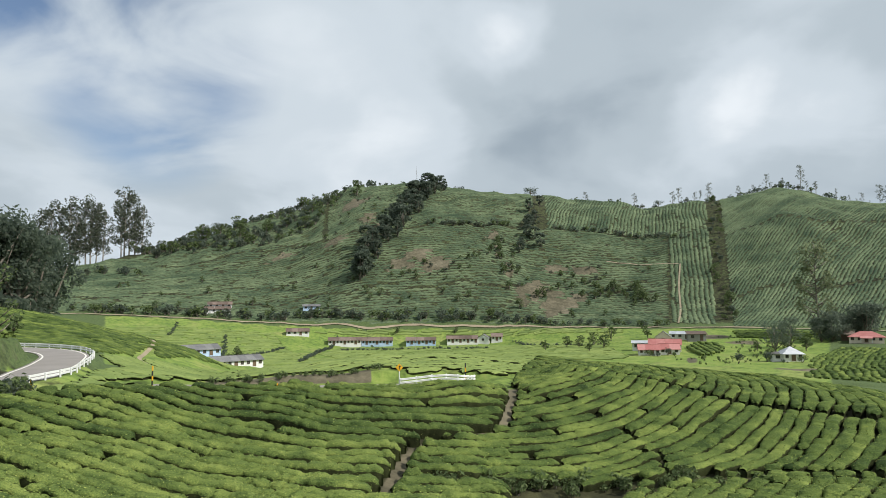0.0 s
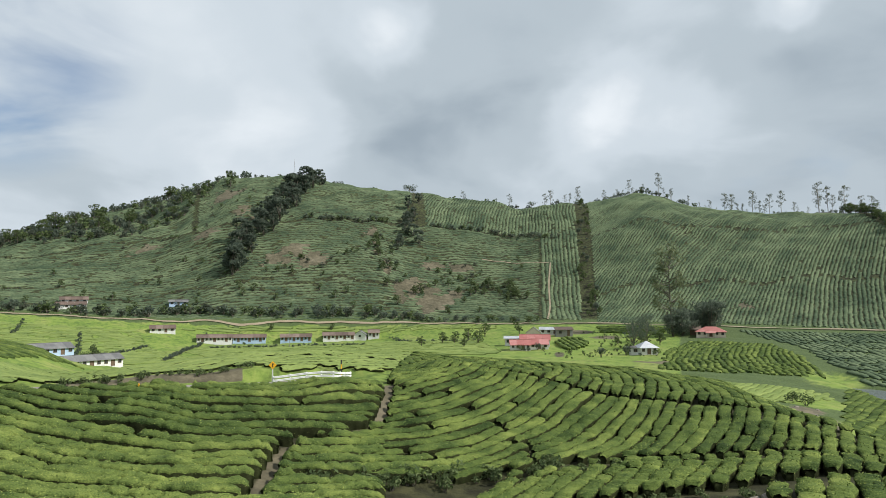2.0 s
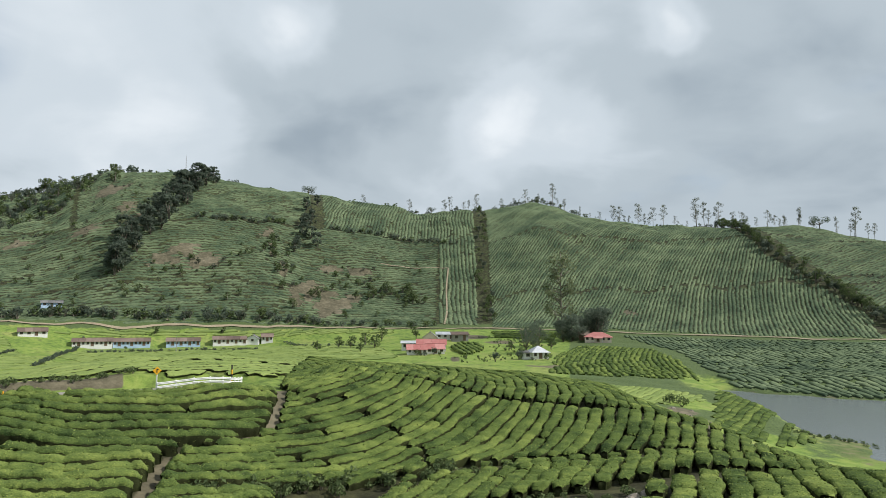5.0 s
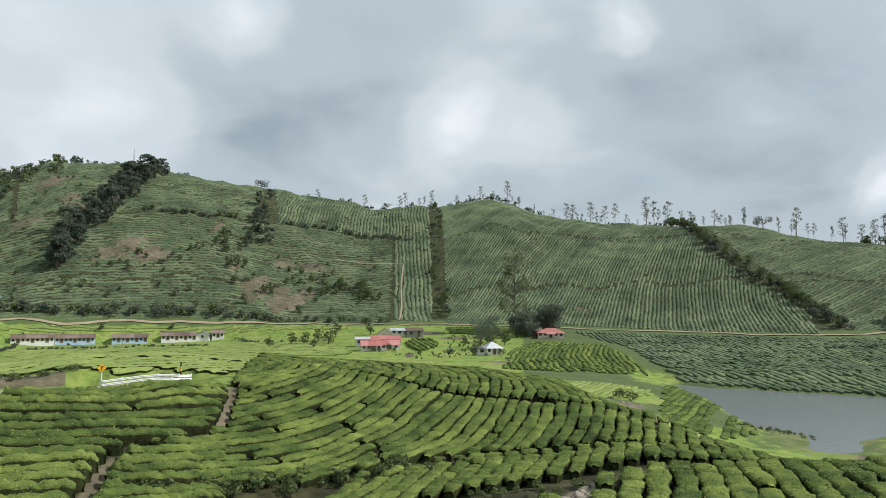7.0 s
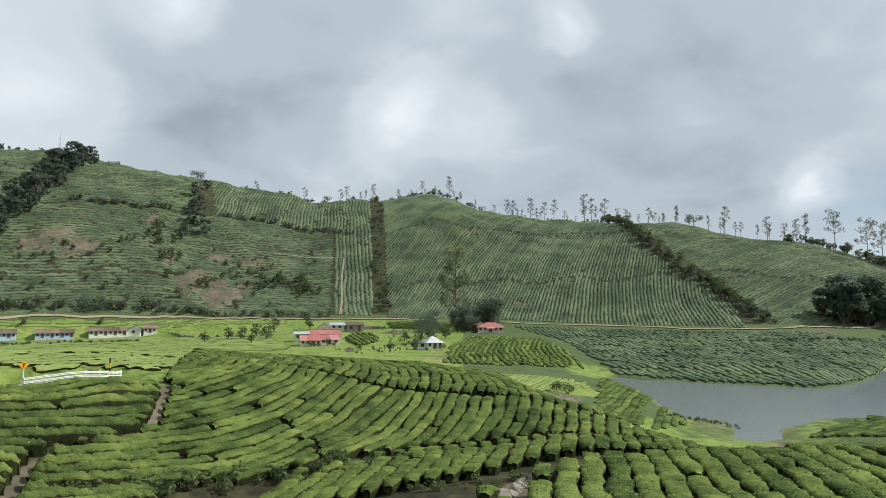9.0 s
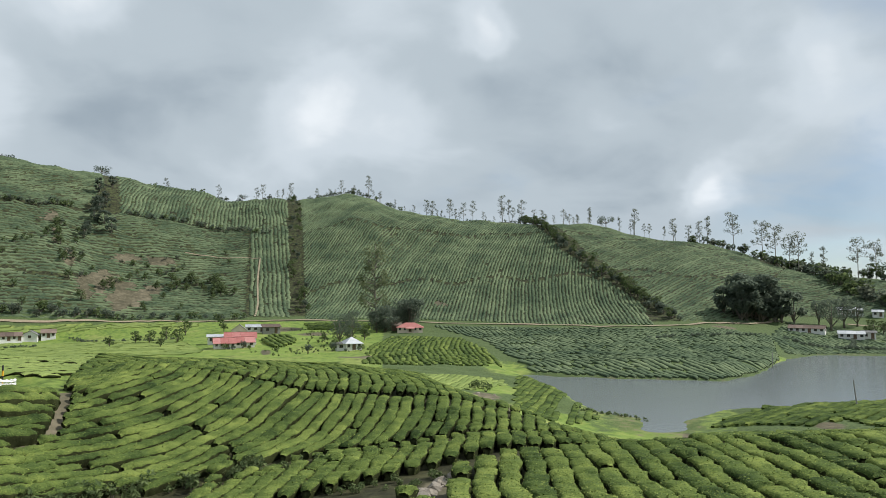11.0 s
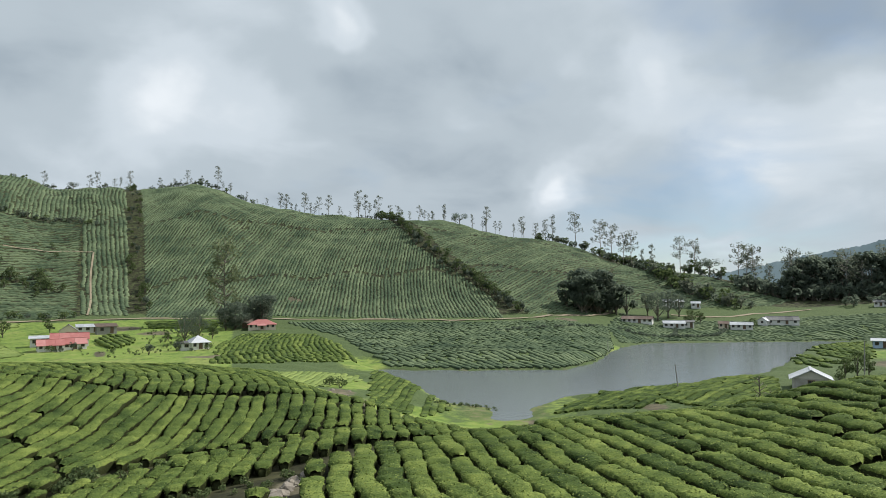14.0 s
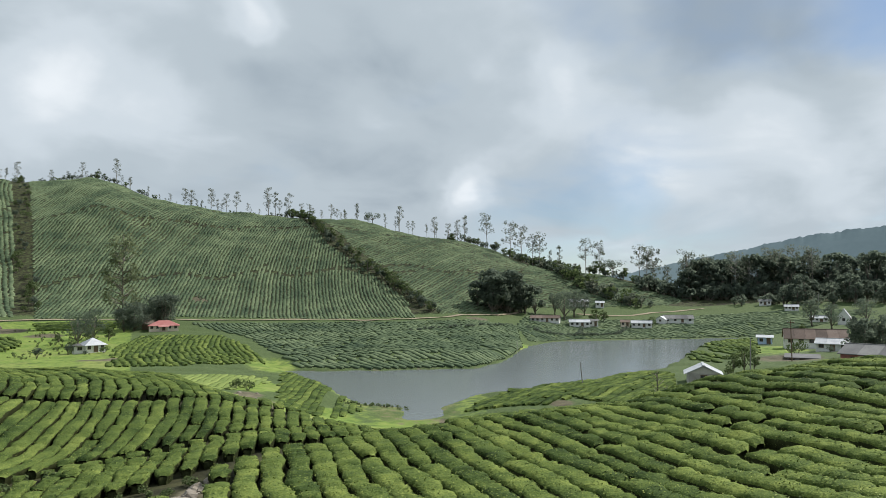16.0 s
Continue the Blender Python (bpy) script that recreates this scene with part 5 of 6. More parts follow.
house("long low shed with a grey sheet roof", 74.0, 304, 12, 5, 1.8, 1.3, WALL_WHITE, ROOF_GREY, 10, windows=3, name="shed", category="shed")
house("white gable end of a lakeside shed", 72.9, 302, 5, 4, 1.7, 1.2, WALL_WHITE, ROOF_TIN, 60, windows=0, name="shed", category="shed")
house("white house on the slope above the lake", 66.2, 338, 9.5, 6, 2.0, 1.0, WALL_WHITE, ROOF_TIN, 0, windows=3)
house("small white annex on the slope above the lake", 67.9, 337, 4, 4, 2.0, 0.8, WALL_WHITE, ROOF_TIN, 0, windows=1)
# the hamlet by the spit
house("grey stone house with a patched tin roof", 75.8, 112, 5.0, 4.8, 1.6, 1.15, STONE, ROOF_TIN, 92, windows=2, lift=-0.35)
house("small blue hut by the water", 80.3, 206, 3.6, 3, 1.7, 0.5, WALL_BLUE, ROOF_TIN, 0, "slope", 1, name="hut", category="hut")
house("long hamlet house with a rusty brown roof", 83.7, 186, 13.5, 7, 1.8, 2.0, WALL_WHITE, ROOF_TILE, 6, windows=5, lift=0.5)
house("white canvas-roofed stall beside the hamlet house", 84.9, 172, 6.5, 5, 1.6, 0.9, WALL_WHITE, ROOF_TIN, -8, windows=2, name="stall", category="stall")
house("low grey sheet-roofed shed in the hamlet", 82.8, 150, 5.4, 4, 1.2, 0.4, CONCRETE, ROOF_GREY, 0, "slope", 2, lift=-1.1, name="shed", category="shed")
house("shed with a grey sheet roof and red wall", 87.5, 118, 7.5, 6, 2.6, 1.2, ROOF_RED, ROOF_GREY, -20, windows=1, name="shed", category="shed")
house("white house below the dark woods", 82.2, 330, 5.5, 4, 1.4, 0.8, WALL_WHITE, ROOF_TIN, 0, windows=3)
house("white house below the dark woods", 84.0, 300, 6, 4, 1.4, 0.8, WALL_WHITE, ROOF_TIN, 0, windows=3)
house("white house with a pointed roof below the woods", 85.6, 292, 4.0, 4, 2.6, 2.8, WALL_WHITE, ROOF_TIN, 85, windows=1)
house("grey house under the dark woods", 80.4, 345, 5, 4, 1.7, 0.9, WALL_WHITE, ROOF_GREY, 0, windows=2)

# ---------------------------------------------------------------- roadside


def guard_rail(points, label, tops=(0.27, 0.52), post_h=0.62):
    """A white crash barrier: posts and two broad beams."""
    line = smooth_line(points, 2.0)
    z = height(line[:, 0], line[:, 1])
    base = new("guard_rail")
    base.matrix_basis = pose(line[0, 0], line[0, 1], z[0])
    o = np.array([line[0, 0], line[0, 1], z[0]])
    for k, (p, zz) in enumerate(zip(line, z)):
        bm = bmesh.new()
        box(bm, (p[0] - o[0], p[1] - o[1], zz - o[2] + post_h / 2 - 0.1), (0.12, 0.12, post_h + 0.2), bevel=0.015)
        part("post", bm, STEEL_WHITE, base)
    for h in tops:
        rows = []
        d = np.gradient(line, axis=0)
        d /= np.linalg.norm(d, axis=1)[:, None]
        side = np.column_stack([d[:, 1], -d[:, 0]])
        for off, up in ((0.09, -0.09), (0.12, -0.045), (0.09, 0.0), (0.12, 0.045), (0.09, 0.09), (0.07, 0.09), (0.07, -0.09)):
            rows.append(np.column_stack([line + side * off - o[:2], z - o[2] + h + up]))
        v = np.stack(rows, axis=1)
        n, m = v.shape[:2]
        j, i = np.meshgrid(np.arange(n - 1), np.arange(m), indexing="ij")
        f = np.stack([j * m + i, j * m + (i + 1) % m, (j + 1) * m + (i + 1) % m, (j + 1) * m + i], axis=-1).reshape(-1, 4)
        beam = link("beam", v.reshape(-1, 3), f, STEEL_WHITE, smooth=False)
        beam.parent = base
    return tagged(base, label, "guard rail")


def offset_line(line, off):
    d = np.gradient(line, axis=0)
    d /= np.linalg.norm(d, axis=1)[:, None]
    return line + np.column_stack([d[:, 1], -d[:, 0]]) * off


outer = offset_line(ROAD, -3.0)
bend = [tuple(p) for p in outer if -66 < p[0] < -28 and p[1] > 47][::3]
guard_rail(bend, "white crash barrier round the outside of the bend")
guard_rail([spot(-3.7, 56.6), spot(-1, 57.0), spot(1.2, 57.4), spot(2.1, 57.8), spot(2.6, 58.8)], "white crash barrier beside the road above the tea", (0.55, 0.82), 0.95)


def road_sign(x, y, h, label):
    base = new("road_sign")
    base.matrix_basis = pose(x, y, ground_z(x, y), 0, 0, 8)
    bm = bmesh.new()
    tube(bm, [(0, 0, -0.2), (0, 0, h)], [0.05, 0.05], 8)
    part("post", bm, STEEL_WHITE, base)
    bm = bmesh.new()
    box(bm, (0, -0.06, h - 0.25), (0.46, 0.03, 0.46), bevel=0.01)
    bmesh.ops.rotate(bm, verts=bm.verts, cent=(0, -0.06, h - 0.25), matrix=Matrix.Rotation(radians(45), 3, "Y"))
    board = part("board", bm, YELLOW, base, "yellow diamond board")
    bm = bmesh.new()
    box(bm, (0, -0.081, h - 0.25), (0.07, 0.006, 0.3))
    box(bm, (0.06, -0.0845, h - 0.15), (0.12, 0.006, 0.06))
    part("symbol", bm, BLACK, board, "black bend symbol")
    return tagged(base, label, "road sign")


road_sign(*spot(-3.75, 57.0), 2.0, "yellow diamond road sign on a white post")


def marker_post(x, y, h, bands, label, tones=(BLACK, YELLOW)):
    base = new("marker_post")
    base.matrix_basis = pose(x, y, ground_z(x, y))
    for k in range(bands):
        bm = bmesh.new()
        tube(bm, [(0, 0, h * k / bands - (0.2 if k == 0 else 0)), (0, 0, h * (k + 1) / bands)], [0.06, 0.06], 8)
        part("band", bm, tones[k % 2], base)
    return tagged(base, label, "marker post")


marker_post(*spot(1.85, 58.0), 1.9, 5, "black and yellow striped marker post by the barrier")
marker_post(*spot(-23.3, 53.8), 2.1, 6, "tall black and yellow striped roadside post")
marker_post(*spot(-13.8, 53.0), 0.9, 3, "short yellow and black kerb post among tea", (YELLOW, BLACK))
marker_post(*spot(-31.4, 57.0), 1.0, 3, "short yellow and black post at the bend", (YELLOW, BLACK))


def pole(az, r, h, label, lean=0.0, arm=True):
    x, y = spot(az, r)
    base = new("utility_pole")
    base.matrix_basis = pose(x, y, ground_z(x, y), 0, lean, -az)
    bm = bmesh.new()
    tube(bm, [(0, 0, -0.4), (0, 0, h * 0.5), (0, 0, h)], [0.10, 0.085, 0.065], 8)
    part("post", bm, CONCRETE if not arm else WOOD, base)
    if arm:
        bm = bmesh.new()
        box(bm, (0, -0.1, h - 0.35), (1.3, 0.1, 0.12))
        bar = part("crossarm", bm, WOOD, base)
        for s in (-0.55, 0.55):
            bm = bmesh.new()
            tube(bm, [(s, -0.1, h - 0.3), (s, -0.1, h - 0.08)], [0.05, 0.035], 6)
            part("insulator", bm, STEEL_WHITE, bar)
    return tagged(base, label, "utility pole", "utility poles")


pole(66.4, 112, 3.8, "thin dark pole above the lakeside bank", -5, False)
pole(82.1, 140, 7.5, "dark wooden pole in the hamlet")
pole(79.2, 118, 6.0, "grey pole beside the stone house", 2, False)
pole(61.0, 195, 5.0, "thin grey pole on the lakeside point", 0, False)
pole(-2.4, 260, 6.5, "thin grey pole in front of the row houses", 0, False)
pole(84.0, 300, 11, "tall grey pole under the woods", 0, False)


def mast(az):
    x, y = on_ridge(az)
    base = new("radio_mast")
    base.matrix_basis = pose(x, y, ground_z(x, y) - 0.3)
    for k in range(3):
        bm = bmesh.new()
        a = k * 2.094
        tube(bm, [(0.8 * math.cos(a), 0.8 * math.sin(a), 0), (0.22 * math.cos(a), 0.22 * math.sin(a), 15)], [0.09, 0.07], 5)
        part("leg", bm, CONCRETE, base)
    for z in range(1, 15, 2):
        bm = bmesh.new()
        s = 0.8 - 0.58 * z / 15
        for k in range(3):
            a, b = k * 2.094, (k + 1) * 2.094
            tube(bm, [(s * math.cos(a), s * math.sin(a), z), (s * math.cos(b), s * math.sin(b), z + 1.0)], [0.04, 0.04], 4)
        part("brace", bm, CONCRETE, base)
    bm = bmesh.new()
    tube(bm, [(0, 0, 14.8), (0, 0, 18)], [0.06, 0.04], 5)
    part("antenna", bm, CONCRETE, base)
    return tagged(base, "thin grey lattice radio mast on the summit", "mast")


mast(-2.2)


def rock(x, y, s, seed):
    rng = np.random.RandomState(seed)
    bm = bmesh.new()
    bmesh.ops.create_icosphere(bm, subdivisions=2, radius=s)
    for v in bm.verts:
        v.co = Vector((v.co.x * 1.25, v.co.y, v.co.z * 0.65)) * (1 + 0.28 * float(rng.uniform(-1, 1)))
    me = bpy.data.meshes.new("rock")
    bm.to_mesh(me)
    bm.free()
    me.materials.append(ROCK)
    ob = new("rock", me)
    ob.matrix_basis = pose(x, y, ground_z(x, y) + 0.15 * s, 0, 0, rng.uniform(0, 360))
    return tagged(ob, "rough grey rock lying on bare soil", "rock", "rocks in the gully")


rng = np.random.RandomState(9)
for k in range(26):
    a = 34.2 + rng.uniform(-1.6, 2.0)
    rock(*spot(a, 35 + (a - 33) * 1.1 + rng.uniform(-1.2, 1.2)), rng.uniform(0.12, 0.4), 200 + k)
for k in range(14):
    rock(*spot(rng.uniform(37.5, 41), rng.uniform(84, 104)), rng.uniform(0.15, 0.45), 300 + k)

# ---------------------------------------------------------------- tea


def circle_rows(centre, pitch, first, last, step, start=0.0, stop=360.0):
    """Contour rows that bend round a hollow."""
    for k in range(int(first / pitch), int(last / pitch) + 1):
        rad = k * pitch
        t = np.radians(np.arange(start, stop, math.degrees(step / rad)))
        yield np.column_stack([centre[0] + rad * np.sin(t), centre[1] + rad * np.cos(t)])


def line_rows(centre, heading, pitch, width, length, step, bend=0.0):
    """Rows side by side that run along a heading (degrees from +y, clockwise)."""
    h = radians(heading)
    u = np.arange(-length / 2, length / 2, step)
    for k in range(int(-width / pitch / 2), int(width / pitch / 2) + 1):
        v = k * pitch + bend * u * u
        yield np.column_stack([centre[0] + u * math.sin(h) + v * math.cos(h), centre[1] + u * math.cos(h) - v * math.sin(h)])


def runs(rows, allowed, rng, sway, sway_size, shortest, longest, gap, step, seed):
    """Cuts rows to a field and into single stretches of bush."""
    for p in rows:
        w = sway * waves(p[:, 0], p[:, 1], sway_size, seed)
        p = p + np.column_stack([w, w * 0.6])
        ok = allowed(p[:, 0], p[:, 1])
        i = 0
        while i < len(p):
            if not ok[i]:
                i += 1
                continue
            n = max(3, int(rng.uniform(shortest, longest) / step))
            j = i
            while j < len(p) and ok[j] and j - i < n:
                j += 1
            if j - i >= 3:
                yield p[i:j]
            i = j + max(1, int(round(rng.uniform(0.5, 1.5) * gap / step)))


PROFILES = {
    "near": np.array([(-0.36, -0.05), (-0.42, 0.25), (-0.47, 0.52), (-0.5, 0.8), (-0.46, 0.94), (-0.26, 1.0), (0.0, 1.01), (0.26, 1.0), (0.46, 0.94), (0.5, 0.8), (0.47, 0.52), (0.42, 0.25), (0.36, -0.05)]),
    "middle": np.array([(-0.46, -0.05), (-0.51, 0.6), (-0.42, 0.97), (0.42, 0.97), (0.51, 0.6), (0.46, -0.05)]),
    "far": np.array([(-0.52, -0.08), (-0.42, 0.95), (0.42, 0.95), (0.52, -0.08)]),
}


def bush_plan(p, width, tall, kind, rng):
    """The plan of one clipped stretch of hedge along plan points p: places over the ground, and the canopy's height at each."""
    prof = PROFILES[kind]
    n = len(p)
    d = np.gradient(p, axis=0)
    d /= np.linalg.norm(d, axis=1)[:, None] + 1e-9
    side = np.column_stack([d[:, 1], -d[:, 0]])
    s = np.linspace(0, 1, n)
    ends = np.minimum(np.arange(n), np.arange(n)[::-1])
    step = np.linalg.norm(p[1] - p[0])
    taper = np.sqrt(np.clip(0.3 + ends * step / (0.36 * width) * 0.7, 0, 1))
    wide = width * rng.uniform(0.93, 1.04) * taper * (1 + 0.07 * np.sin(s * rng.uniform(6, 20) + rng.uniform(0, 6)))
    high = tall * rng.uniform(0.92, 1.06) * (0.35 + 0.65 * taper) * (1 + 0.06 * np.sin(s * rng.uniform(5, 15) + rng.uniform(0, 6)))
    if kind == "near":
        pinch, at, length = np.zeros(n), rng.uniform(0.4, 1.2), n * step
        while at < length:
            pinch = np.maximum(pinch, rng.uniform(0.15, 1.0) * np.exp(-(((np.arange(n) * step - at) / 0.13) ** 2)))
            at += rng.uniform(0.6, 1.7)
        lumps = np.convolve(rng.normal(size=n + 6), [0.2, 0.5, 0.8, 1, 0.8, 0.5, 0.2], mode="valid") * 0.035
        wander = np.convolve(rng.normal(size=n + 14), np.hanning(15), mode="valid") * 0.022
        wide, high = wide * (1 - 0.17 * pinch + lumps), high * (1 - 0.15 * pinch + 0.5 * lumps)
        p = p + side * wander[:, None]
    else:
        loose = 1.0 if kind == "far" else 0.3
        wide, high = wide * (1 - loose * rng.uniform(-0.06, 0.3, n)), high * (1 - loose * rng.uniform(-0.15, 0.75, n))
        p = p + side * (loose * rng.uniform(-0.2, 0.2, n) * width)[:, None]
    xy = p[:, None, :] + side[:, None, :] * (prof[None, :, 0] * wide[:, None])[..., None]
    return xy, prof[None, :, 1] * high[:, None]


def bush(xy, lift, z, rng, leaves=0.0, rough=0.06):
    """Verts and quads of one stretch of hedge, with loose leaves on top."""
    n, m = lift.shape
    foot = z.min(axis=1, keepdims=True) * 0.3 + z * 0.7
    v = np.concatenate([xy, (foot + lift)[..., None]], axis=-1)
    v = v + rng.normal(size=v.shape) * np.array([rough, rough, rough * 0.7])
    verts = v.reshape(-1, 3)
    j, i = np.meshgrid(np.arange(n - 1), np.arange(m - 1), indexing="ij")
    faces = np.stack([j * m + i, j * m + i + 1, (j + 1) * m + i + 1, (j + 1) * m + i], axis=-1).reshape(-1, 4)
    caps = [(k, m - 1 - k, m - 2 - k, k + 1) for k in range((m - 1) // 2)]
    caps = np.array([q[::-1] for q in caps] + [tuple(b + (n - 1) * m for b in q) for q in caps])
    faces = np.concatenate([faces, caps])[:, ::-1]
    reach = np.linalg.norm(xy[0, 0] - xy[-1, 0]) * np.linalg.norm(xy[n // 2, 0] - xy[n // 2, -1])
    count = int(leaves * reach * 1.5)
    if count:
        fi = rng.uniform(0, n - 1.01, count)
        fj = 1 + rng.beta(1.6, 1.6, count) * (m - 3.01)
        a, b = fi.astype(int), fj.astype(int)
        q = v[a, b] * (1 - (fi - a))[:, None] + v[a + 1, b] * (fi - a)[:, None]
        q = q * (1 - (fj - b))[:, None] + v[a, b + 1] * (fj - b)[:, None]
        q[:, 2] += rng.uniform(-0.015, 0.06, count)
        u = rng.normal(size=(count, 3)) * np.array([1, 1, 0.4])
        u /= np.linalg.norm(u, axis=1)[:, None]
        w = np.cross(u, rng.normal(size=(count, 3)) * 0.3 + np.array([0, 0, 1]))
        w /= np.linalg.norm(w, axis=1)[:, None] + 1e-9
        size = rng.uniform(0.03, 0.075, count)[:, None]
        quads = np.stack([q - u * size, q + w * size * 0.5, q + u * size, q - w * size * 0.5], axis=1).reshape(-1, 3)
        faces = np.concatenate([faces, np.arange(4 * count).reshape(-1, 4) + len(verts)])
        verts = np.concatenate([verts, quads])
    slot = np.zeros(len(faces), np.int32)
    # flanks and end caps take the stem tone with its painted gap shade
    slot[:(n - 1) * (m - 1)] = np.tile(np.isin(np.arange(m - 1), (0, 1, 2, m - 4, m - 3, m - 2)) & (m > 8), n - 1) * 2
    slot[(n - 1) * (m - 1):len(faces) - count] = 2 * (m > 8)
    slot[len(faces) - count:] = 1
    return verts, faces, slot


def field(label, poly, rows, width, tall, kind, material, seed, step, sway=0.25, sway_size=16, shortest=2.5, longest=7.0, gap=0.3, leaves=0.0, rough=0.05, clear=(), singles=0.0):
    """A tea field: the stretches nearer than singles metres are things of their own, the rest one mesh."""
    rng = np.random.RandomState(seed)

    def allowed(x, y):
        az, r = polar(x, y)
        ok = inside(poly, az, r) & (spots(az, r, SOIL) < np.where(r > 250, 0.72, 0.5))
        idx = np.where(ok)[0]
        if len(idx):
            ok[idx] = height(x[idx], y[idx]) > 0.25
            idx = np.where(ok)[0]
        for line, half in clear:
            if len(idx):
                d, _ = near_line(x[idx], y[idx], line)
                ok[idx[d < half]] = False
                idx = np.where(ok)[0]
        return ok

    plans = [bush_plan(p, width, tall, kind, rng) for p in runs(rows, allowed, rng, sway, sway_size, shortest, longest, gap, step, seed)]
    if not plans:
        return
    flat = np.concatenate([xy.reshape(-1, 2) for xy, _ in plans])
    ground_at = height(flat[:, 0], flat[:, 1])
    all_v, all_f, all_tips, total, k = [], [], [], 0, 0
    for xy, lift in plans:
        z = ground_at[k:k + lift.size].reshape(lift.shape)
        k += lift.size
        if z.min() < 0.12:
            continue
        v, f, tips = bush(xy, lift, z, rng, leaves, rough)
        middle = xy.reshape(-1, 2).mean(axis=0)
        if np.hypot(*middle) < singles:
            base = np.array([*middle, z.mean()])
            ob = link("tea_bush", v - base, f, material)
            ob.location = base
            ob.data.materials.append(TEA_TIP)
            ob.data.materials.append(TEA_STEM_SHADE)
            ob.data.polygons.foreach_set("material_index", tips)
            tagged(ob, "long clipped tea bush with dense green leaves", "tea bush", "tea bushes on the near slopes")
        else:
            all_v.append(v)
            all_f.append(f + total)
            all_tips.append(tips)
            total += len(v)
    if all_v:
        ob = link("tea_rows", np.concatenate(all_v), np.concatenate(all_f), material)
        ob.data.materials.append(TEA_TIP)
        ob.data.materials.append(TEA_STEM_SHADE)
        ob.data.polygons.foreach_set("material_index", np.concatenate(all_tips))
        tagged(ob, label, "tea plants", kind="stuff")


HOLLOW = (-3.0, 74.0)
HOLLOW_WEST = (-9.0, 77.0)
NEAR = dict(kind="near", material=TEA, step=0.16, leaves=75, rough=0.035)
# the shoulder beside the lookout, straight rows
field("clipped green tea rows on the near shoulder", [(30, 26), (33, 37.6), (36, 40), (40, 42), (44, 44), (50, 47), (60, 51), (70, 54), (76, 57), (88, 61), (98, 62), (98, 20), (60, 20)], line_rows((36, 18), 38, 1.3, 60, 84, 0.16), 1.15, 0.88,
      seed=11, clear=((CROSS_PATH, 0.14),), singles=46, shortest=5, longest=26, gap=0.16, sway=0.4, sway_size=11, **NEAR)
# the hollow: rows bend round it
field("clipped green tea rows on the hollow's left bank", [(-50, 26), (-50, 52), (-33.5, 52.5), (-31, 54), (-22, 53.5), (-10, 54), (-3, 54.5), (3, 56), (5.6, 57), (5.5, 34), (-8, 30), (-33, 26)], circle_rows(HOLLOW_WEST, 1.24, 16, 60, 0.16, 140, 260), 0.95, 1.0,
      seed=12, clear=((FOOTPATH, 0.42), (WASHOUT, 0.7), (ROAD, 4.0), (LOWER_ROAD, 3.4)), singles=48, shortest=6, longest=28, gap=0.16, sway=0.4, sway_size=11, **NEAR)
field("clipped green tea rows on the round knoll", [(-2, 40), (5, 41.5), (12, 42.5), (20, 43), (33, 47), (43, 50), (47, 56), (41, 60), (38, 68), (35, 78), (33, 85), (27, 87), (20, 87), (12, 87), (8, 85), (6.5, 67), (5.7, 60), (3, 52), (0, 48)], circle_rows(HOLLOW, 1.0, 5, 62, 0.2, 40, 200), 0.86, 0.7,
      seed=13, gap=0.2, clear=((FOOTPATH, 0.42), (WASHOUT, 0.5), (LOWER_TRACK, 0.36), (UPPER_TRACK, 0.42), (SEAM, 0.2)), singles=50, shortest=4, longest=18, sway=0.35, sway_size=9, **dict(NEAR, step=0.2, leaves=50))
field("clipped green tea rows below the knoll", [(12, 37), (20, 37), (30, 39), (36, 42.6), (44, 46.4), (51, 48.4), (51, 54), (46, 55.5), (42, 50), (33, 46.8), (24, 44.5), (16, 42.3)], line_rows((26, 36), 41, 1.05, 44, 34, 0.16), 0.92, 0.74,
      seed=14, clear=((LOWER_TRACK, 0.36), (WASHOUT, 0.5)), singles=47, shortest=2.5, longest=9, gap=0.2, **NEAR)
MID = dict(kind="middle", rough=0.045)
field("clipped tea rows on the hump across the road", [(-17, 68.4), (-6, 68.4), (-4, 66), (5, 66), (7, 70), (12, 74), (10, 92), (-4, 96), (-17, 92)], line_rows((-3, 78), 62, 1.3, 50, 60, 0.4), 1.2, 0.3, material=TEA_YOUNG_SUNLIT, seed=15, step=0.4, longest=50, gap=0.15, sway=0.15, clear=((LOWER_ROAD, 3.8),), **dict(MID, kind="near"))
field("clipped tea rows on the roadside knoll", [(-44, 60), (-44, 100), (-29, 100), (-29, 60)], line_rows((-48, 68), 105, 1.3, 30, 34, 0.3), 1.1, 0.8, material=TEA, seed=16, step=0.3, longest=12, clear=((ROAD, 4.4),), **MID)
field("tea rows on the slope below the bend", [(-31, 57), (-24, 60), (-17, 64), (-16.5, 95), (-19, 135), (-24, 128), (-27, 108), (-25.5, 86)], line_rows((-35, 88), 118, 1.4, 90, 60, 0.4, 0.002), 1.3, 0.3, material=TEA_YOUNG_SUNLIT, seed=17, step=0.4, longest=60, gap=0.15, clear=((BEND_PATH, 0.8), (ROAD, 3.9), (LOWER_ROAD, 3.8)), **dict(MID, kind="near"))
field("tea rows on the spur above the bend", [(-44, 105), (-32, 112), (-27.5, 112), (-24.6, 126), (-17.5, 160), (-21, 166), (-28, 172), (-38, 180), (-46, 180)], line_rows((-75, 122), 62, 1.6, 120, 110, 0.7), 1.42, 0.5, material=TEA, seed=18, step=0.7, longest=60, sway=0.8, gap=0.2, clear=((ROAD, 5.5), (BEND_PATH, 0.8)), **MID)
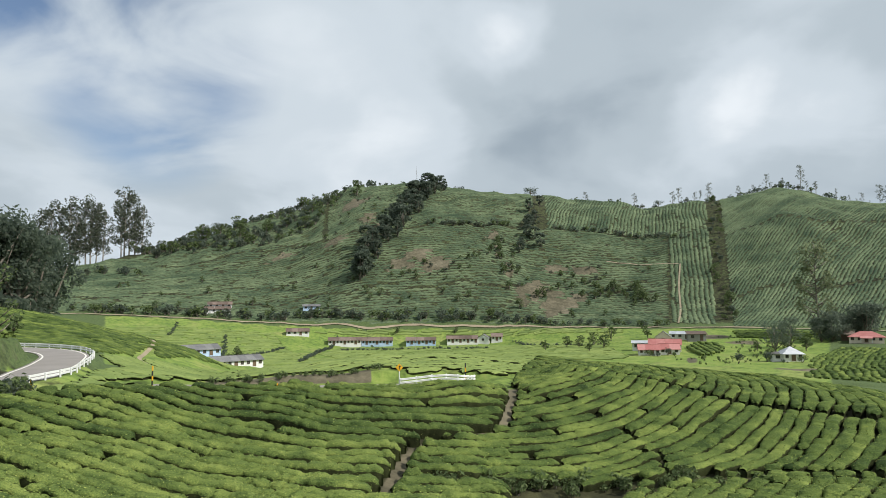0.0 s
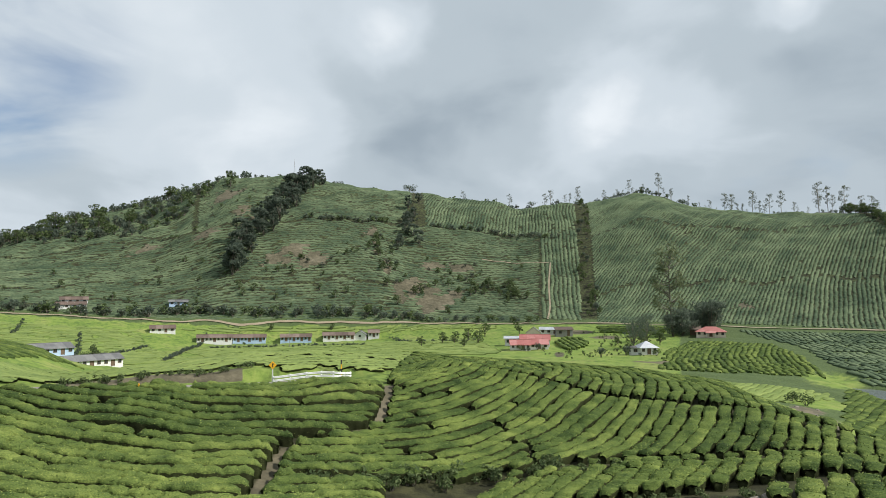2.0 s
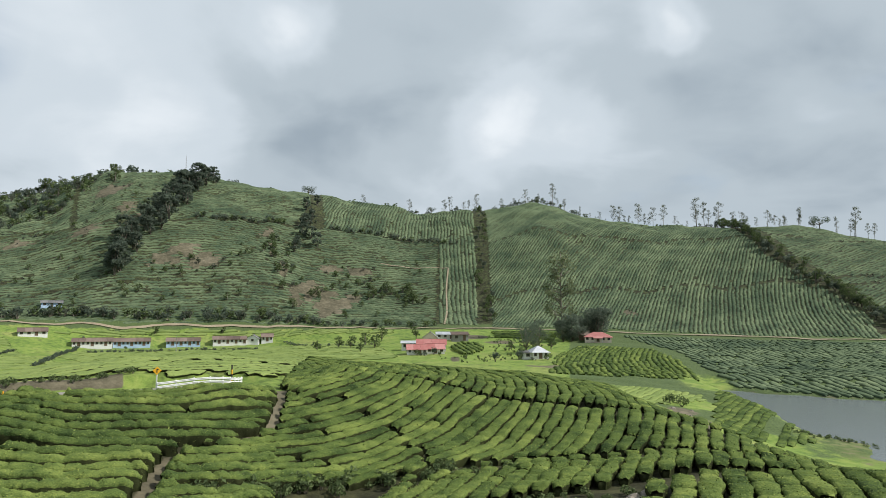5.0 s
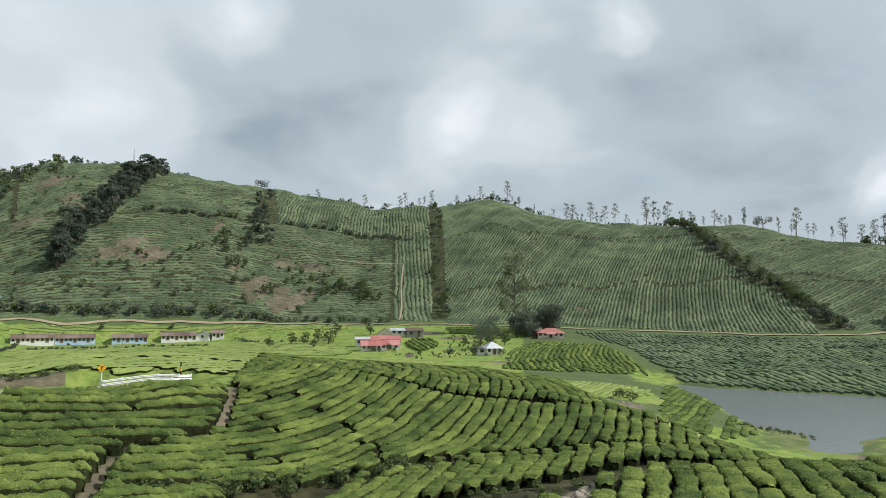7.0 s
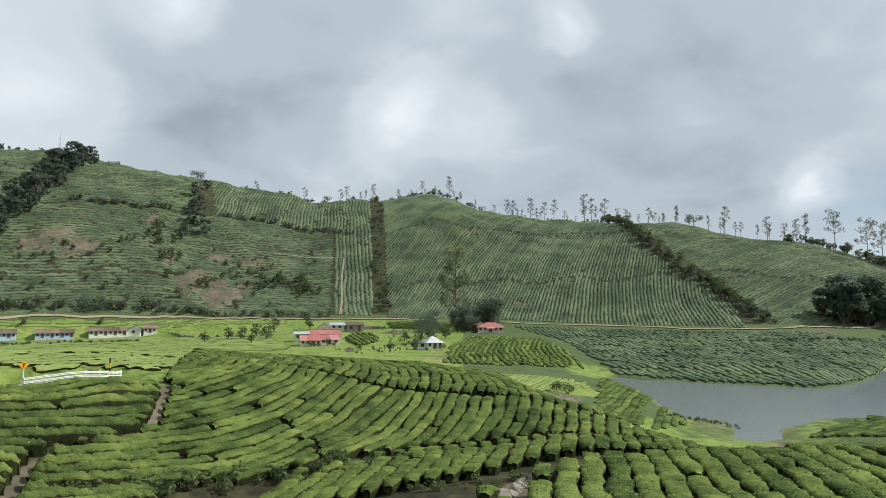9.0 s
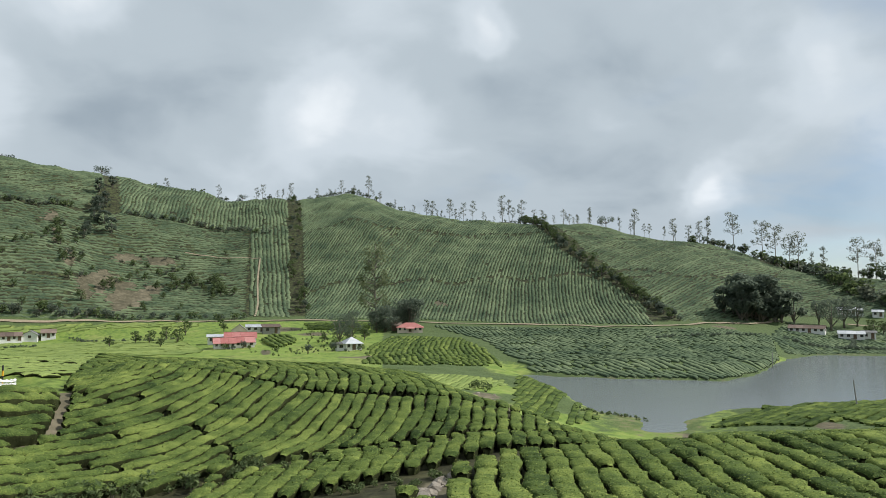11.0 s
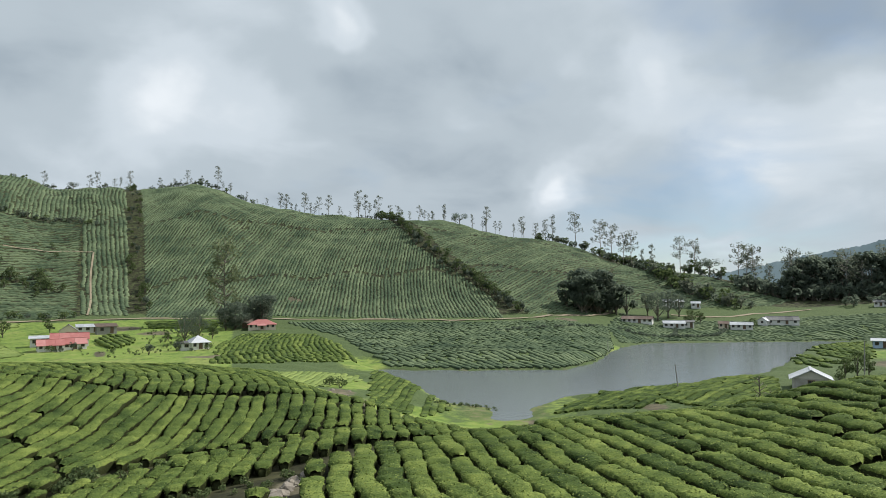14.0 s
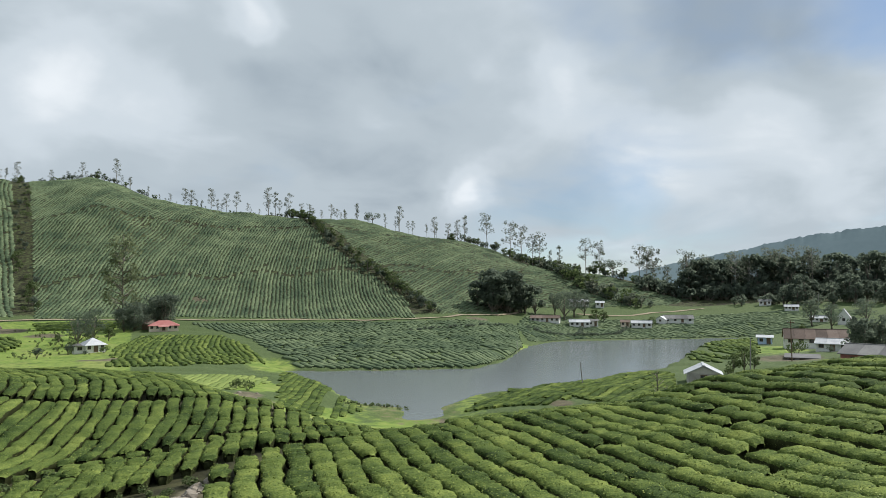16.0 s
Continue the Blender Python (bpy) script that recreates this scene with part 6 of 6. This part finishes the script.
field("low tea rows on the valley floor", [(-27, 215), (-17, 215), (-13, 200), (-9.5, 212), (-12, 250), (-14, 296), (-22, 308), (-28, 300)], line_rows((-75, 255), 70, 2.1, 120, 140, 1.0, 0.001), 1.95, 0.35, material=TEA_YOUNG_SUNLIT, seed=19, step=1.0, longest=30, **MID)
field("low tea rows in front of the row houses", [(-8, 205), (14, 196), (15.5, 205), (13, 265), (3.5, 272), (-9, 280), (-11.5, 262)], line_rows((10, 238), 95, 2.1, 100, 110, 1.0, 0.0015), 1.95, 0.35, material=TEA_YOUNG_SUNLIT, seed=20, step=1.0, longest=24, **MID)
field("low tea rows above the row houses", [(-11.5, 299), (-1, 295), (6, 291), (15, 282), (15, 291), (5, 297), (-8, 302)], line_rows((10, 290), 92, 1.9, 30, 140, 1.0), 1.7, 0.6, material=TEA_YOUNG_SUNLIT, seed=21, step=1.0, longest=24, **MID)
field("clipped tea rows beside the track", [(28.2, 152), (33, 147), (38.5, 150), (40, 165), (38.3, 200), (36.5, 226), (31, 238), (28.7, 205)], line_rows((108, 155), 33, 1.5, 70, 110, 0.6, 0.002), 1.25, 0.5, material=TEA, seed=22, step=0.6, longest=40, shortest=8, sway=0.5, kind="far", rough=0.05)
# takes the duller tea, whose tone holds the cloud shade over this slope
field("clipped tea rows on the lakeside slope", [(38.3, 225), (40.5, 180), (42.5, 160), (50, 152), (57, 155), (60.5, 178), (61.5, 215), (61, 262), (57.5, 268), (50, 257), (42, 259), (34, 268), (37, 235)], line_rows((160, 140), 18, 1.6, 190, 170, 0.7, 0.0012), 1.36, 0.42, material=TEA_OLD_SHADED, seed=23, step=0.8, longest=22, shortest=6, sway=0.25, **MID)
field("clipped tea rows on the point by the water", [(40.8, 92), (44.5, 88), (47.8, 100), (47.4, 113), (44, 132), (41.3, 138)], line_rows((75, 82), 50, 1.05, 34, 50, 0.4), 0.97, 0.26, material=TEA, seed=24, step=0.4, longest=80, gap=0.1, **MID)
field("clipped tea rows behind the knoll", [(36, 80), (39, 68), (40.3, 78), (40, 90), (36.5, 102), (40.5, 118), (39.5, 132), (33, 136), (14, 128), (13, 92), (22, 92), (33, 90)], line_rows((40, 75), 48, 1.15, 80, 90, 0.5), 1.08, 0.22, material=TEA_YOUNG_SUNLIT, seed=25, step=0.5, longest=90, gap=0.1, **MID)
field("clipped tea rows on the lakeside bank", [(56, 99), (59, 108), (64, 121), (70, 128), (73.6, 124), (73.6, 104), (70, 92), (66, 101), (63.5, 97)], line_rows((100, 47), 96, 1.3, 60, 60, 0.4, 0.003), 1.1, 0.5, material=TEA, seed=26, step=0.4, longest=24, gap=0.2, **MID)
field("clipped tea rows below the lakeside bank", [(56, 76), (56, 93), (62, 92), (66, 88), (70, 82), (73, 76), (70, 66), (60, 62)], line_rows((66, 40), 96, 1.3, 60, 60, 0.4), 1.17, 0.5, material=TEA, seed=27, step=0.4, longest=24, gap=0.2, **MID)
field("tea rows on the lakeside spit", [(74.2, 178), (75.3, 214), (76.5, 236), (79.3, 240), (79.8, 205), (80, 165), (77, 140), (75, 150)], line_rows((190, 45), 62, 1.4, 80, 140, 0.8), 1.25, 0.4, material=TEA, seed=28, step=0.8, longest=50, **MID)
field("low tea rows across the water", [(62, 232), (66, 252), (72, 262), (78, 280), (79.5, 245), (84, 235), (88, 240), (90, 335), (76, 325), (72, 310), (67, 306), (62, 310), (60.8, 262)], line_rows((270, 105), 20, 1.8, 150, 130, 1.0, 0.002), 1.6, 0.35, material=TEA_OLD_SHADED, seed=29, step=1.0, longest=90, kind="far", rough=0.05)
field("small round patch of dark tea", [(19.6, 226), (20.6, 244), (22.0, 245), (22.8, 232), (22.3, 217), (21, 208)], line_rows((82, 213), 10, 1.9, 40, 50, 0.7), 1.5, 0.95, material=TEA, seed=30, step=0.7, longest=30, **MID)
field("dark tea patch by the track", [(23.6, 262), (28.5, 256), (29.5, 274), (23.2, 279)], line_rows((118, 240), 115, 1.7, 40, 60, 0.8), 1.5, 0.9, material=TEA, seed=31, step=0.8, longest=30, **MID)
HILL_PATHS = [smooth_line([spot(az, r + 4 * math.sin(az)) for az in np.arange(a0, a1, 2.0)], 4) for a0, a1, r in ((23, 46, 405), (24, 53, 335), (44, 60, 400), (-30, -8, 372), (-28, 18, 345), (-24, -9, 430), (47, 60, 345))]
HILL = dict(kind="far", material=TEA_OLD_SHADED, rough=0.08, gap=0.2, clear=[(p, 1.3) for p in HILL_PATHS])
# scrub added along the paths to draw the dark lines of their shaded gaps
for n, line in enumerate(HILL_PATHS):
    thicket("low scrub standing in for a dark path line on the hill", SCRUB[:1] + SCRUB[3:], [(float(polar(*q)[0]), float(polar(*q)[1])) for q in line[::6]], 55, (0.5, 1.2), 4.0, 0.5, 170 + n)
field("steep tea rows on the hillside", [(18.9, 302), (22.1, 296), (21.9, 400), (21.5, 497), (8.6, 530), (9, 428), (18.9, 420)], line_rows((120, 400), 19, 2.1, 260, 280, 1.0), 1.92, 0.4, seed=41, step=1.0, longest=160, sway=0.7, sway_size=40, **HILL)
field("steep tea rows on the hillside", [(23.4, 290), (33, 281), (44, 268), (52.4, 268), (51.6, 300), (50, 318), (45, 368), (42, 445), (34, 478), (29, 492), (22.6, 500)], line_rows((205, 300), 48, 1.6, 330, 420, 1.1, 0.0009), 1.35, 0.42, seed=42, step=1.1, shortest=60, longest=300, sway=2.2, sway_size=70, **HILL)
field("tea rows on the far shoulder of the hill", [(54.6, 278), (60, 290), (60.5, 345), (62, 408), (56, 430), (50, 440), (43, 452), (46.5, 372), (51, 325)], line_rows((285, 220), 85, 1.8, 300, 260, 1.1, 0.0008), 1.5, 0.4, seed=43, step=1.1, shortest=60, longest=300, sway=1.0, sway_size=60, **HILL)
field("tea rows on the low end of the hill", [(60.5, 325), (66, 330), (73, 350), (76, 385), (69, 400), (62, 412)], line_rows((345, 160), 110, 1.9, 200, 160, 1.3), 1.55, 0.45, seed=44, step=1.3, shortest=60, longest=300, **HILL)
field("contour tea rows on the hillside", [(-33, 348), (-20, 328), (-8, 308), (5, 303), (18.7, 297), (18.8, 420), (9, 428), (6.5, 420), (-1, 414), (-5, 409), (-10, 412), (-16, 446), (-22, 474), (-33, 474)], circle_rows((0, 0), 2.7, 297, 480, 1.3, -34, 20), 2.15, 0.6, seed=45, step=1.3, shortest=20, longest=110, sway=2.2, sway_size=70, **HILL)
field("tea rows under the summit", [(-5, 412), (6.5, 423), (7.9, 470), (7.6, 555), (-1.5, 562), (-8, 562), (-9.6, 520), (-10, 414)], line_rows((0, 470), 68, 2.4, 220, 260, 1.3), 1.9, 0.55, seed=46, step=1.3, shortest=20, longest=140, sway=1.2, sway_size=40, **HILL)
field("tea rows on the left shoulder of the hill", [(-17, 450), (-10.2, 416), (-9.8, 500), (-13, 545), (-18, 530), (-22, 500)], line_rows((-120, 460), 50, 2.6, 180, 180, 1.4), 2.2, 0.45, seed=47, step=1.4, shortest=20, longest=110, **HILL)
tagged(ribbon("footpath", smooth_line([spot(19.3, 300), spot(19.5, 321), spot(19.45, 350), spot(19.6, 376)], 2), (-0.4, 0, 0.4), DIRT, 0.4), "pale footpath straight up the tea hill", "path", kind="structure")
tagged(ribbon("footpath", smooth_line([spot(13.8, 386), spot(16, 381), spot(19.6, 376)], 2), (-0.35, 0, 0.35), DIRT, 0.4), "pale footpath across the tea hill", "path", kind="structure")
